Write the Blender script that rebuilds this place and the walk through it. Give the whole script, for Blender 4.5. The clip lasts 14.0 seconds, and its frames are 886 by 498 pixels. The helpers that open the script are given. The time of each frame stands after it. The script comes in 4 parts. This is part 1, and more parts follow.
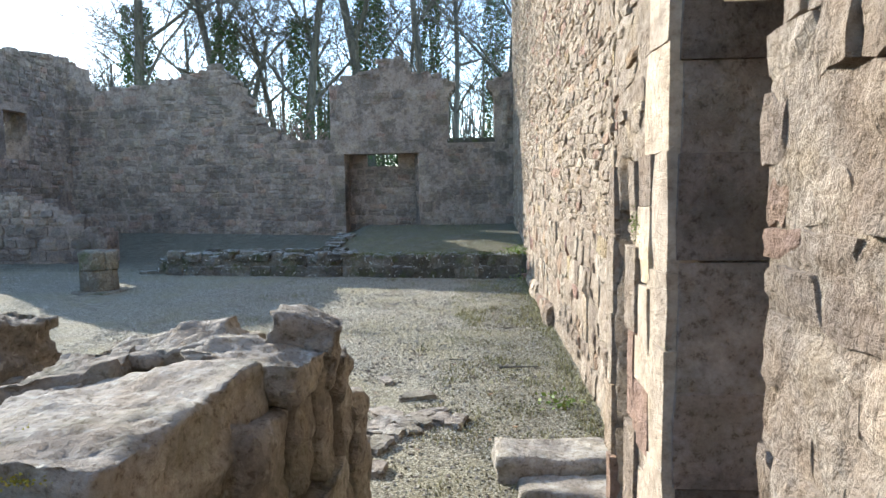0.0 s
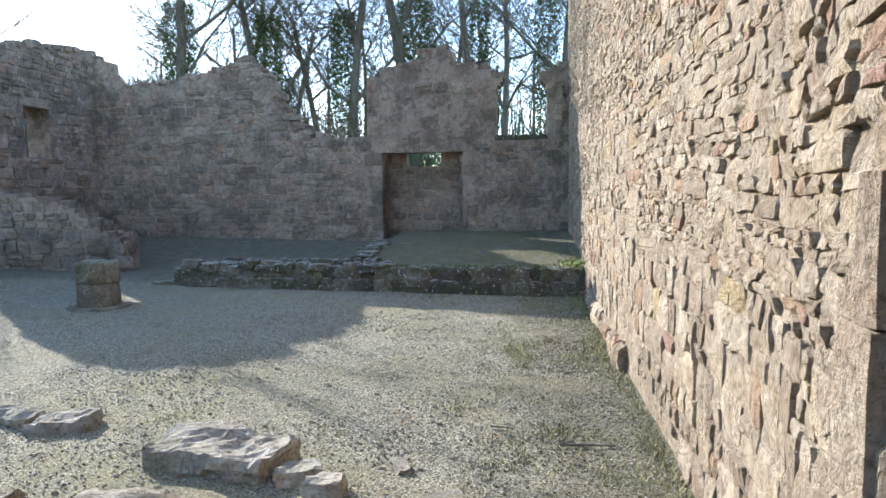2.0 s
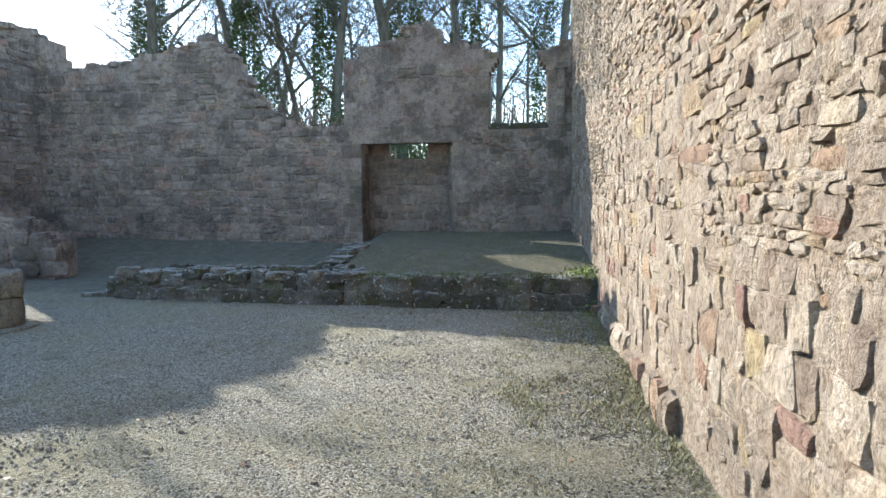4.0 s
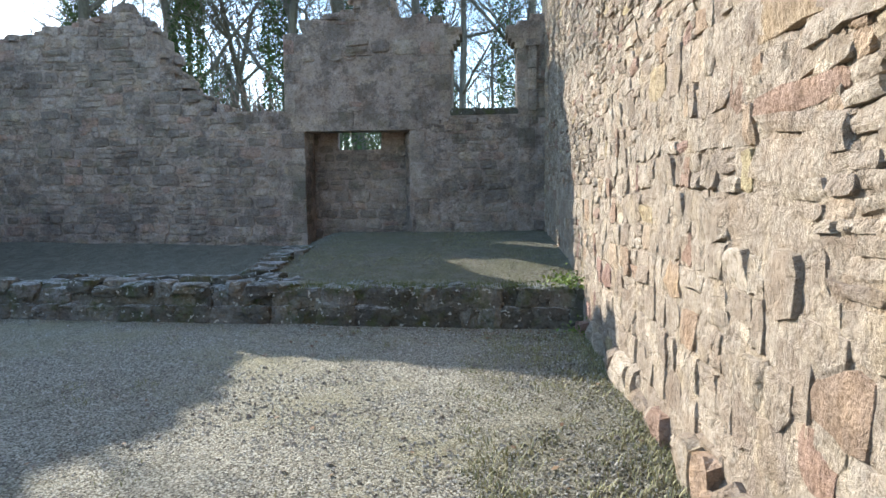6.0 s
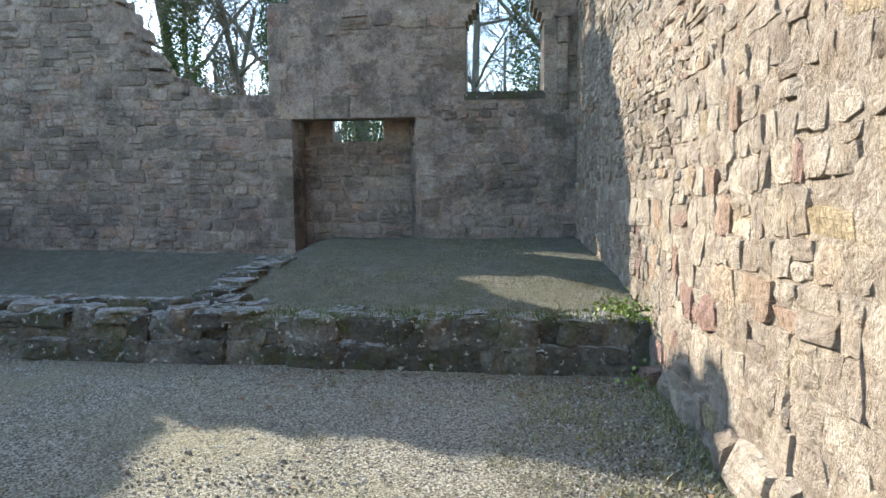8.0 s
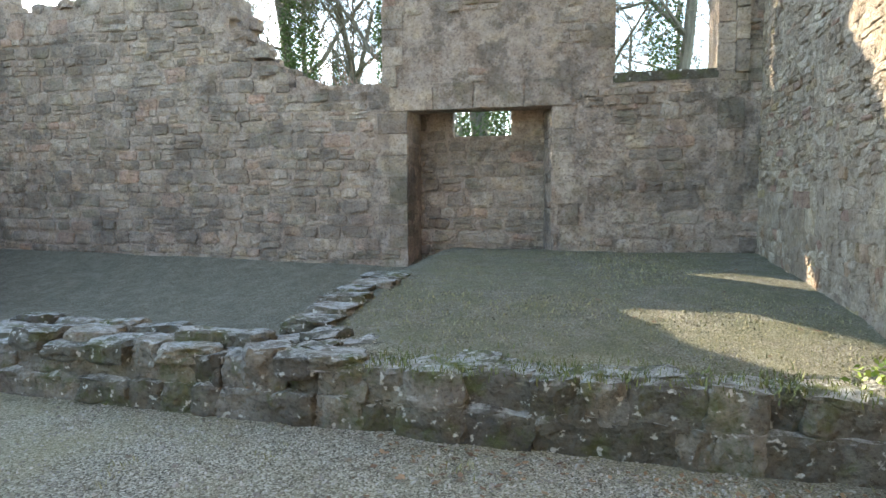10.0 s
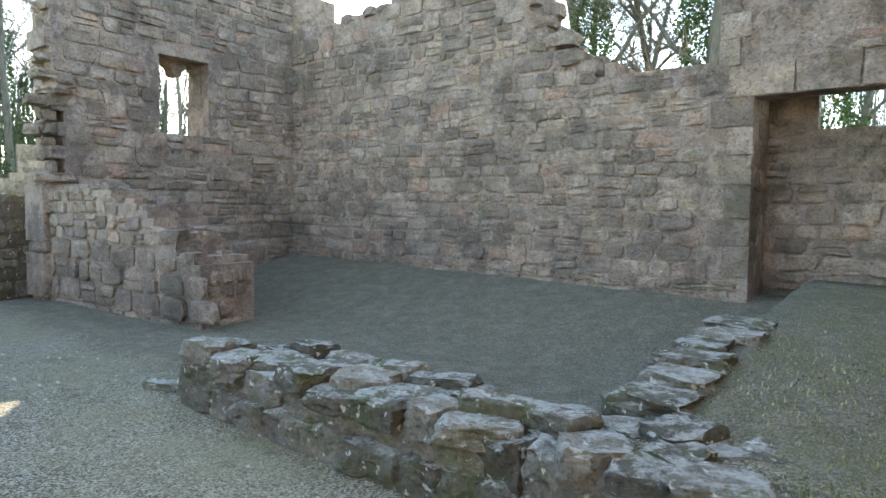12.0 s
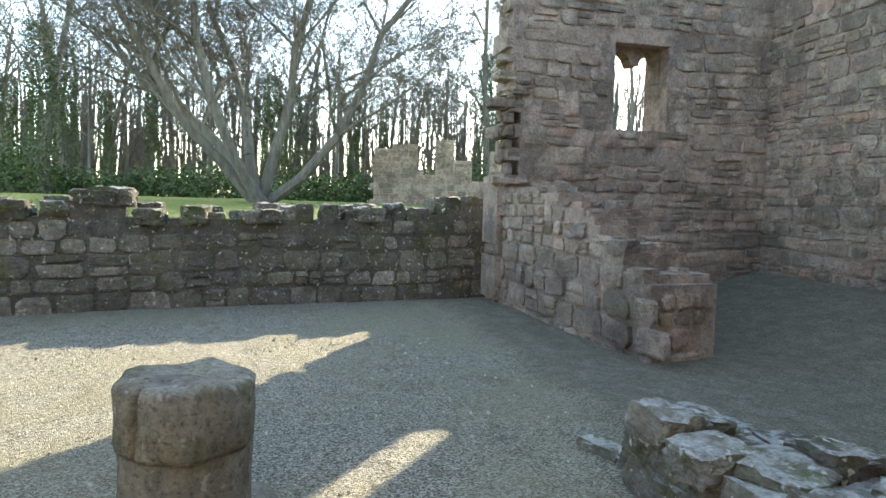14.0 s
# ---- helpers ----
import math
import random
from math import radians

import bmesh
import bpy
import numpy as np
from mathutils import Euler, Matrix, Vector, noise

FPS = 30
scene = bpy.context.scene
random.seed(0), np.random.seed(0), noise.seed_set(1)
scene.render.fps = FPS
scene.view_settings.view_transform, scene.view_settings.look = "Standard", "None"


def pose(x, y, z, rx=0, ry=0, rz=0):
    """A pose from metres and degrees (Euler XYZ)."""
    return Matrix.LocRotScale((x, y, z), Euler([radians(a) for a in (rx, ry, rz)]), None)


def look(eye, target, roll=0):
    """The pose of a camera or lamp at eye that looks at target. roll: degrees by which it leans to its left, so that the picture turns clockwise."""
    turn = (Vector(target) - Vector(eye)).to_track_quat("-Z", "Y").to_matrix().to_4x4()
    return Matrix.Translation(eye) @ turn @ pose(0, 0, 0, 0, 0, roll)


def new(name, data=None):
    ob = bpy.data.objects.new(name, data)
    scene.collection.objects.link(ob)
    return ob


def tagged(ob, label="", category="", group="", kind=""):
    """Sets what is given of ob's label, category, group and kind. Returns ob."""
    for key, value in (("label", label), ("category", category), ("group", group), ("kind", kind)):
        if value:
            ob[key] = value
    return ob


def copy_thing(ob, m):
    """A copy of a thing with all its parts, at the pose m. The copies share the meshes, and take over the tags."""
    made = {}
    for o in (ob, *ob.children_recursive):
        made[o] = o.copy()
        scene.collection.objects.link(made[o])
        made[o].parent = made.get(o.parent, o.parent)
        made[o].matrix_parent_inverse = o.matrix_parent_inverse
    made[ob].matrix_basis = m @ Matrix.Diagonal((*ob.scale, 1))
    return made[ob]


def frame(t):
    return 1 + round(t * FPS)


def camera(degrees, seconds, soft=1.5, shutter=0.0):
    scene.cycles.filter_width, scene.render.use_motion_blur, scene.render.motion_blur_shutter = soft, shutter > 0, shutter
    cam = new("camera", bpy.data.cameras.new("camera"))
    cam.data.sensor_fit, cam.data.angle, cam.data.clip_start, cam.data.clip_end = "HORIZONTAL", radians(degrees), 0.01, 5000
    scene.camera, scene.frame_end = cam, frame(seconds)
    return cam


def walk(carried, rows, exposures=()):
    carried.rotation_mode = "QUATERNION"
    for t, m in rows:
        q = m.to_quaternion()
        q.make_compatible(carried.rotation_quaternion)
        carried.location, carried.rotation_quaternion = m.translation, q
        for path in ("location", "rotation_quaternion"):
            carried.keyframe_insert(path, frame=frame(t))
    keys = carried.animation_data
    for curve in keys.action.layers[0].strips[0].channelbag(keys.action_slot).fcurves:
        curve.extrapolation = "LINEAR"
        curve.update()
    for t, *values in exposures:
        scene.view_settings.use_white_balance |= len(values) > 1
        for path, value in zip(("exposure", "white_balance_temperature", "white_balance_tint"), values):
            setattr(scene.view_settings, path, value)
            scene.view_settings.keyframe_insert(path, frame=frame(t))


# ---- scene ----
# camera and walk
cam = camera(69.1, 14.0)
METRES, EYE, TILT, LEAN, TURN = 11.5, 1.53, 0.0, 0.0, 3.5
ROWS = [
    (0.0, 0.0, 0.0, 0.0, -0.06, -4.68, 0.79),
    (0.5, 0.0033, 0.035, 0.0032, 4.04, -4.68, 0.52),
    (1.0, 0.0026, 0.0689, 0.0039, 3.92, -4.64, 0.5),
    (1.5, 0.0023, 0.0987, 0.0041, 4.05, -4.66, 0.51),
    (2.0, 0.0036, 0.1341, 0.0064, 4.2, -4.64, 0.48),
    (2.5, 0.0024, 0.1703, 0.0073, 4.34, -4.62, 0.48),
    (3.0, 0.003, 0.2094, 0.0041, 4.41, -4.68, 0.53),
    (5.5, 0.0024, 0.3925, -0.0024, 0.98, -4.66, 0.56),
    (6.0, 0.0073, 0.4283, -0.0074, 0.41, -4.68, 0.64),
    (6.5, 0.0076, 0.4688, -0.0111, -0.09, -4.69, 0.55),
    (7.0, 0.0061, 0.5042, -0.0124, -0.39, -4.62, 0.5),
    (7.5, 0.0057, 0.5475, -0.0112, 0.15, -4.51, 0.47),
    (10.0, -0.0321, 0.7232, -0.0077, 11.08, -4.25, 0.17),
    (10.5, -0.0436, 0.7537, -0.0055, 14.72, -3.8, 0.01),
    (11.0, -0.0661, 0.7825, -0.0039, 17.79, -3.4, -0.01),
    (11.5, -0.0897, 0.8098, -0.0078, 26.79, -3.45, -0.49),
    (12.0, -0.1127, 0.8391, -0.0062, 35.2, -3.4, -0.64),
    (12.5, -0.1376, 0.862, -0.0057, 39.78, -3.44, -0.76),
    (13.0, -0.1639, 0.8809, -0.0055, 53.2, -3.74, -0.86),
    (13.5, -0.1897, 0.8961, -0.0045, 63.33, -3.8, -1.28),
    (14.0, -0.2196, 0.9, -0.0019, 72.99, -4.04, -1.56),
]
EXPOSURES = [(0.0, 2.22, 6550, 8), (3.0, 2.2, 6550, 8), (7.5, 2.3, 6600, 8), (9.8, 3.15, 7950, 7), (11.5, 3.25, 7950, 7), (12.5, 3.25, 8000, 7), (13.0, 3.15, 8000, 7), (14.0, 2.95, 8000, 7)]
walk(cam, [(t, pose(0, 0, EYE, TILT, LEAN, TURN) @ pose(METRES * x, METRES * y, METRES * z, 90 + pitch, roll, yaw)) for t, x, y, z, yaw, pitch, roll in ROWS], EXPOSURES)

# daylight: low winter sun behind the ruined range
SUN_AZ, SUN_EL = 50.0, 24.7
world = bpy.data.worlds.new("world")
scene.world = world
world.use_nodes = True
wn = world.node_tree.nodes
sky = wn.new("ShaderNodeTexSky")
sky.sky_type = "NISHITA"
sky.sun_disc = False
sky.sun_elevation, sky.sun_rotation = radians(SUN_EL), radians(-SUN_AZ)
sky.air_density, sky.dust_density, sky.ozone_density = 1.0, 0.25, 2.0
world.node_tree.links.new(sky.outputs[0], wn["Background"].inputs[0])
wn["Background"].inputs[1].default_value = 0.15
sun = new("sun", bpy.data.lights.new("sun", "SUN"))
sun.data.energy, sun.data.angle, sun.data.color = 2.5, radians(0.5), (1.0, 0.95, 0.88)
sun.matrix_world = look((0, 0, 0), (math.sin(radians(SUN_AZ)) * math.cos(radians(SUN_EL)), -math.cos(radians(SUN_AZ)) * math.cos(radians(SUN_EL)), -math.sin(radians(SUN_EL))))


# ---- materials ----
def ramp_of(nt, stops, fac, interpolation="LINEAR"):
    r = nt.nodes.new("ShaderNodeValToRGB")
    r.color_ramp.interpolation = interpolation
    while len(r.color_ramp.elements) < len(stops):
        r.color_ramp.elements.new(0.5)
    for e, (p, c) in zip(r.color_ramp.elements, stops):
        e.position, e.color = p, (*c, 1)
    nt.links.new(fac, r.inputs[0])
    return r.outputs[0]


def noise_of(nt, scale, detail=6, rough=0.6, stretch=None):
    n = nt.nodes.new("ShaderNodeTexNoise")
    n.inputs["Scale"].default_value, n.inputs["Detail"].default_value, n.inputs["Roughness"].default_value = scale, detail, rough
    geo = nt.nodes.new("ShaderNodeNewGeometry")
    if stretch:
        m = nt.nodes.new("ShaderNodeMapping")
        m.inputs["Scale"].default_value = stretch
        nt.links.new(geo.outputs["Position"], m.inputs[0])
        nt.links.new(m.outputs[0], n.inputs["Vector"])
    else:
        nt.links.new(geo.outputs["Position"], n.inputs["Vector"])
    return n.outputs[0]


def mix_of(nt, a, b, fac, mode="MIX"):
    m = nt.nodes.new("ShaderNodeMix")
    m.data_type, m.blend_type = "RGBA", mode
    for sock, v in ((m.inputs[0], fac), (m.inputs[6], a), (m.inputs[7], b)):
        if hasattr(v, "links"):
            nt.links.new(v, sock)
        elif isinstance(v, tuple):
            sock.default_value = (*v, 1)
        else:
            sock.default_value = v
    return m.outputs[2]


def maths(nt, op, a, b=0.0, clamp=False):
    m = nt.nodes.new("ShaderNodeMath")
    m.operation, m.use_clamp = op, clamp
    for sock, v in ((m.inputs[0], a), (m.inputs[1], b)):
        if hasattr(v, "links"):
            nt.links.new(v, sock)
        else:
            sock.default_value = v
    return m.outputs[0]


def start(name, rough=0.9):
    mat = bpy.data.materials.new(name)
    mat.use_nodes = True
    b = mat.node_tree.nodes["Principled BSDF"]
    b.inputs["Roughness"].default_value = rough
    b.inputs["Specular IOR Level"].default_value = 0.25
    return mat, mat.node_tree, b


def bump(nt, b, height, strength=0.5, distance=0.02):
    n = nt.nodes.new("ShaderNodeBump")
    n.inputs["Strength"].default_value, n.inputs["Distance"].default_value = strength, distance
    nt.links.new(height, n.inputs["Height"])
    nt.links.new(n.outputs[0], b.inputs["Normal"])


def random_of(nt):
    """One random number for each piece, joined or not."""
    obj, geo = nt.nodes.new("ShaderNodeObjectInfo"), nt.nodes.new("ShaderNodeNewGeometry")
    return maths(nt, "FRACT", maths(nt, "ADD", obj.outputs["Random"], geo.outputs["Random Per Island"]))


def stone_material(name, stops, stain=0.45, moss=0.0, lichen=0.0, grain=60.0, strength=0.8, pits=0.0, depth=0.028, pale_tops=0.0, blotch=0.0):
    mat, nt, b = start(name)
    col = ramp_of(nt, stops, random_of(nt))
    n1 = noise_of(nt, 9.0, 5)
    col = mix_of(nt, col, ramp_of(nt, [(0.3, (0.55, 0.5, 0.46)), (0.7, (1.15, 1.12, 1.08))], n1), 0.7, "MULTIPLY")
    n2 = noise_of(nt, 1.1, 6, 0.65)
    col = mix_of(nt, col, (0.13, 0.11, 0.10), maths(nt, "MULTIPLY", ramp_of(nt, [(0.5, (0, 0, 0)), (0.72, (1, 1, 1))], n2), stain))
    if blotch:
        n5 = noise_of(nt, 1.5, 10, 0.74)
        col = mix_of(nt, col, (0.075, 0.068, 0.060), maths(nt, "MULTIPLY", ramp_of(nt, [(0.505, (0, 0, 0)), (0.56, (1, 1, 1))], n5), blotch))
    # random specks put the shade of small crevices into the colour
    if pits:
        pit = noise_of(nt, 34.0, 6, 0.72)
        col = mix_of(nt, col, ramp_of(nt, [(0.36, (0.45, 0.41, 0.37)), (0.44, (0.88, 0.86, 0.83)), (0.52, (1.0, 1.0, 1.0)), (0.66, (1.18, 1.18, 1.18))], pit), pits, "MULTIPLY")
        tint = noise_of(nt, 3.4, 5, 0.6)
        col = mix_of(nt, col, ramp_of(nt, [(0.35, (0.86, 0.79, 0.72)), (0.5, (1.0, 1.0, 1.0)), (0.68, (1.08, 1.02, 0.88))], tint), pits, "MULTIPLY")
    if moss:
        n3 = noise_of(nt, 2.6, 7, 0.7)
        col = mix_of(nt, col, (0.085, 0.10, 0.03), maths(nt, "MULTIPLY", ramp_of(nt, [(0.5, (0, 0, 0)), (0.66, (1, 1, 1))], n3), moss))
    if lichen:
        n4 = noise_of(nt, 17.0, 3, 0.5)
        col = mix_of(nt, col, (0.55, 0.54, 0.48), maths(nt, "MULTIPLY", ramp_of(nt, [(0.63, (0, 0, 0)), (0.68, (1, 1, 1))], n4), lichen))
    # paler grey blotches on faces that point up
    if pale_tops:
        geo = nt.nodes.new("ShaderNodeNewGeometry")
        up = nt.nodes.new("ShaderNodeSeparateXYZ")
        nt.links.new(geo.outputs["Normal"], up.inputs[0])
        flat = ramp_of(nt, [(0.55, (0, 0, 0)), (0.85, (1, 1, 1))], up.outputs[2])
        blot = ramp_of(nt, [(0.46, (0, 0, 0)), (0.56, (1, 1, 1))], noise_of(nt, 7.0, 7, 0.75))
        col = mix_of(nt, col, ramp_of(nt, [(0.3, (0.30, 0.30, 0.28)), (0.7, (0.58, 0.57, 0.53))], noise_of(nt, 40.0, 5, 0.7)), maths(nt, "MULTIPLY", maths(nt, "MULTIPLY", flat, blot), pale_tops))
    nt.links.new(col, b.inputs["Base Color"])
    g = maths(nt, "ADD", noise_of(nt, grain, 5, 0.7), maths(nt, "MULTIPLY", noise_of(nt, grain * 0.18, 4, 0.6), 2.0))
    if pits:
        g = maths(nt, "ADD", g, maths(nt, "MULTIPLY", noise_of(nt, 22.0, 7, 0.7), 2.0))
    bump(nt, b, g, strength, depth)
    return mat


BUFF = [(0, (0.363, 0.297, 0.237)), (0.25, (0.453, 0.382, 0.306)), (0.6, (0.503, 0.432, 0.348)), (0.84, (0.604, 0.529, 0.432)), (0.89, (0.503, 0.382, 0.272)), (0.955, (0.382, 0.252, 0.211)), (1, (0.524, 0.443, 0.272))]
PINK = [(0.0, (0.25, 0.212, 0.185)), (0.4, (0.36, 0.305, 0.265)), (0.85, (0.46, 0.395, 0.34)), (1.0, (0.43, 0.30, 0.25))]
GREY = [(0.0, (0.10, 0.098, 0.08)), (0.5, (0.175, 0.17, 0.142)), (1.0, (0.30, 0.29, 0.255))]
M_BUFF = stone_material("sunlit_sandstone", BUFF, 0.2, strength=0.9, pits=0.75, depth=0.03)
M_MORTAR = stone_material("weathered_lime_mortar", [(0.0, (0.50, 0.425, 0.34)), (1.0, (0.50, 0.425, 0.34))], 0.25, grain=48.0, strength=1.0, pits=0.9, depth=0.034)
M_PINK = stone_material("pink_grey_sandstone", PINK, 0.7, 0.25, pits=0.9, blotch=0.4)
M_PINKMORTAR = stone_material("pinkish_lime_render", [(0.0, (0.43, 0.36, 0.315)), (1.0, (0.43, 0.36, 0.315))], 0.6, strength=1.0, pits=0.8, blotch=0.5)
M_GREY = stone_material("mossy_grey_stone", GREY, 0.6, 1.0, 0.8, pits=0.9, pale_tops=0.7, blotch=0.35, depth=0.035)
M_FOOT = stone_material("squared_grey_stone", [(0.0, (0.11, 0.108, 0.098)), (0.6, (0.22, 0.214, 0.19)), (0.92, (0.28, 0.27, 0.24)), (1.0, (0.38, 0.36, 0.32))], 0.6, 0.6, 0.5, pits=0.8, blotch=0.5)
M_ROCK = stone_material("worn_slab_stone", [(0.0, (0.30, 0.28, 0.25)), (1.0, (0.47, 0.445, 0.40))], 0.7, 0.3, 0.3, 40.0, 0.8, 0.9, 0.02, blotch=0.35)
M_DRESSED = stone_material("dressed_sandstone", [(0.0, (0.463, 0.394, 0.312)), (0.7, (0.562, 0.481, 0.381)), (1.0, (0.575, 0.456, 0.300))], 0.4, grain=45.0, strength=0.6, pits=0.5)
M_DRUM = stone_material("column_sandstone", [(0.0, (0.25, 0.24, 0.195)), (1.0, (0.33, 0.315, 0.255))], 0.7, 0.75, 0.35, pits=0.9, blotch=0.35)


def ground_material():
    mat, nt, b = start("gravel_and_grass", 0.95)
    geo = nt.nodes.new("ShaderNodeNewGeometry")
    xyz = nt.nodes.new("ShaderNodeSeparateXYZ")
    nt.links.new(geo.outputs["Position"], xyz.inputs[0])
    v = nt.nodes.new("ShaderNodeTexVoronoi")
    v.inputs["Scale"].default_value = 105.0
    nt.links.new(geo.outputs["Position"], v.inputs["Vector"])
    chips = ramp_of(nt, [(0.15, (0.08, 0.072, 0.053)), (0.38, (0.235, 0.215, 0.162)), (0.58, (0.385, 0.355, 0.272)), (0.85, (0.64, 0.61, 0.50))], v.outputs["Color"])
    patches = noise_of(nt, 0.55, 5)
    gravel = mix_of(nt, chips, (0.33, 0.30, 0.17), maths(nt, "MULTIPLY", ramp_of(nt, [(0.45, (0, 0, 0)), (0.64, (1, 1, 1))], patches), 0.6))
    fine = noise_of(nt, 3.2, 8, 0.7)
    gravel = mix_of(nt, gravel, (0.105, 0.095, 0.06), maths(nt, "MULTIPLY", ramp_of(nt, [(0.56, (0, 0, 0)), (0.7, (1, 1, 1))], fine), 0.5))
    soil = ramp_of(nt, [(0.3, (0.085, 0.075, 0.06)), (0.5, (0.15, 0.138, 0.095)), (0.7, (0.25, 0.235, 0.19))], noise_of(nt, 5.0, 8, 0.75))
    soil = mix_of(nt, soil, chips, 0.22)
    turf = mix_of(nt, soil, (0.115, 0.125, 0.045), maths(nt, "MULTIPLY", ramp_of(nt, [(0.4, (0, 0, 0)), (0.58, (1, 1, 1))], noise_of(nt, 2.2, 7, 0.7)), 0.45))
    grass = ramp_of(nt, [(0.3, (0.09, 0.13, 0.025)), (0.7, (0.17, 0.22, 0.05))], noise_of(nt, 1.8, 7, 0.7))
    wob = maths(nt, "MULTIPLY", maths(nt, "SUBTRACT", noise_of(nt, 1.6, 5), 0.5), 1.2)
    # beaten grass along the foot of the long wall and inside the raised chamber
    side = maths(nt, "MULTIPLY", maths(nt, "SUBTRACT", maths(nt, "ADD", xyz.outputs[0], wob), -0.35), 1.6, True)
    col = mix_of(nt, gravel, soil, maths(nt, "MULTIPLY", side, 0.62))
    inner = maths(nt, "MULTIPLY", maths(nt, "SUBTRACT", maths(nt, "ADD", xyz.outputs[1], maths(nt, "MULTIPLY", wob, 0.5)), 12.0), 3.0, True)
    right = maths(nt, "MULTIPLY", maths(nt, "ADD", xyz.outputs[0], 3.1), 3.0, True)
    col = mix_of(nt, col, mix_of(nt, soil, turf, right), maths(nt, "MULTIPLY", inner, maths(nt, "ADD", maths(nt, "MULTIPLY", right, -0.02), 0.9)))
    court = maths(nt, "MULTIPLY", maths(nt, "SUBTRACT", -5.6, maths(nt, "ADD", xyz.outputs[0], wob)), 0.6, True)
    col = mix_of(nt, col, soil, maths(nt, "MULTIPLY", court, 0.35))
    out = maths(nt, "MAXIMUM", maths(nt, "MULTIPLY", maths(nt, "SUBTRACT", maths(nt, "SUBTRACT", maths(nt, "MULTIPLY", maths(nt, "SUBTRACT", 13.1, xyz.outputs[1]), 0.19), 12.35), xyz.outputs[0]), 4.0, True), maths(nt, "MULTIPLY", maths(nt, "SUBTRACT", xyz.outputs[1], 17.6), 4.0, True))
    col = mix_of(nt, col, grass, out)
    nt.links.new(col, b.inputs["Base Color"])
    h = maths(nt, "ADD", maths(nt, "MULTIPLY", v.outputs["Distance"], -0.7), maths(nt, "MULTIPLY", noise_of(nt, 30.0, 8, 0.8), 1.5))
    bump(nt, b, maths(nt, "ADD", h, maths(nt, "MULTIPLY", noise_of(nt, 4.0, 4, 0.6), 1.5)), 1.0, 0.03)
    return mat


def leaf_material(name, lo, hi):
    mat, nt, b = start(name, 0.6)
    nt.links.new(ramp_of(nt, [(0.0, lo), (1.0, hi)], random_of(nt)), b.inputs["Base Color"])
    b.inputs["Transmission Weight"].default_value = 0.0
    return mat


def bark_material(name="winter_bark", lo=(0.07, 0.063, 0.054), hi=(0.17, 0.155, 0.13)):
    mat, nt, b = start(name, 0.9)
    nt.links.new(ramp_of(nt, [(0.3, lo), (0.7, hi)], noise_of(nt, 6.0, 6, 0.7, (1, 1, 0.25))), b.inputs["Base Color"])
    bump(nt, b, noise_of(nt, 25.0, 4, 0.7, (1, 1, 0.2)), 0.8, 0.02)
    return mat


M_GROUND = ground_material()
M_IVY = leaf_material("ivy_leaves", (0.03, 0.055, 0.018), (0.075, 0.115, 0.035))
M_BARK = bark_material()
M_TWIG = bark_material("reddish_twigs", (0.13, 0.085, 0.07), (0.26, 0.18, 0.15))
M_TUFT = leaf_material("grass_tuft", (0.15, 0.15, 0.06), (0.34, 0.31, 0.17))
M_WALLGRASS = leaf_material("wall_head_grass", (0.06, 0.075, 0.02), (0.17, 0.18, 0.06))
M_WEED = leaf_material("weed_leaves", (0.10, 0.16, 0.03), (0.22, 0.28, 0.06))
M_MOSS = leaf_material("moss_cushion", (0.18, 0.17, 0.02), (0.36, 0.31, 0.05))
M_DEADLEAF = leaf_material("fallen_leaf", (0.10, 0.055, 0.03), (0.24, 0.15, 0.08))
M_CLOD = stone_material("dark_soil_crumbs", [(0.0, (0.09, 0.082, 0.055)), (0.6, (0.18, 0.17, 0.115)), (1.0, (0.36, 0.34, 0.26))], 0.1)
M_PEBBLE = stone_material("loose_gravel", [(0.0, (0.22, 0.205, 0.175)), (0.5, (0.38, 0.36, 0.31)), (1.0, (0.60, 0.58, 0.52))], 0.1)


# ---- building helpers ----
def mesh_of(name, verts, faces, material, smooth=False):
    me = bpy.data.meshes.new(name)
    me.from_pydata([tuple(v) for v in verts], [], faces)
    me.materials.append(material)
    if smooth:
        me.polygons.foreach_set("use_smooth", [True] * len(me.polygons))
    me.update()
    return me


def part(name, data, material, parent, label=""):
    """Links a bmesh or mesh as one object under a thing or a part."""
    if isinstance(data, bmesh.types.BMesh):
        me = bpy.data.meshes.new(name)
        data.to_mesh(me)
        data.free()
        me.materials.append(material)
        data = me
    ob = new(name, data)
    ob.parent = parent
    if label:
        ob["label"] = label
    return ob


def rnd(a, b):
    return random.uniform(a, b)


def nz(x, y, z=0.0):
    return noise.noise(Vector((x, y, z)))


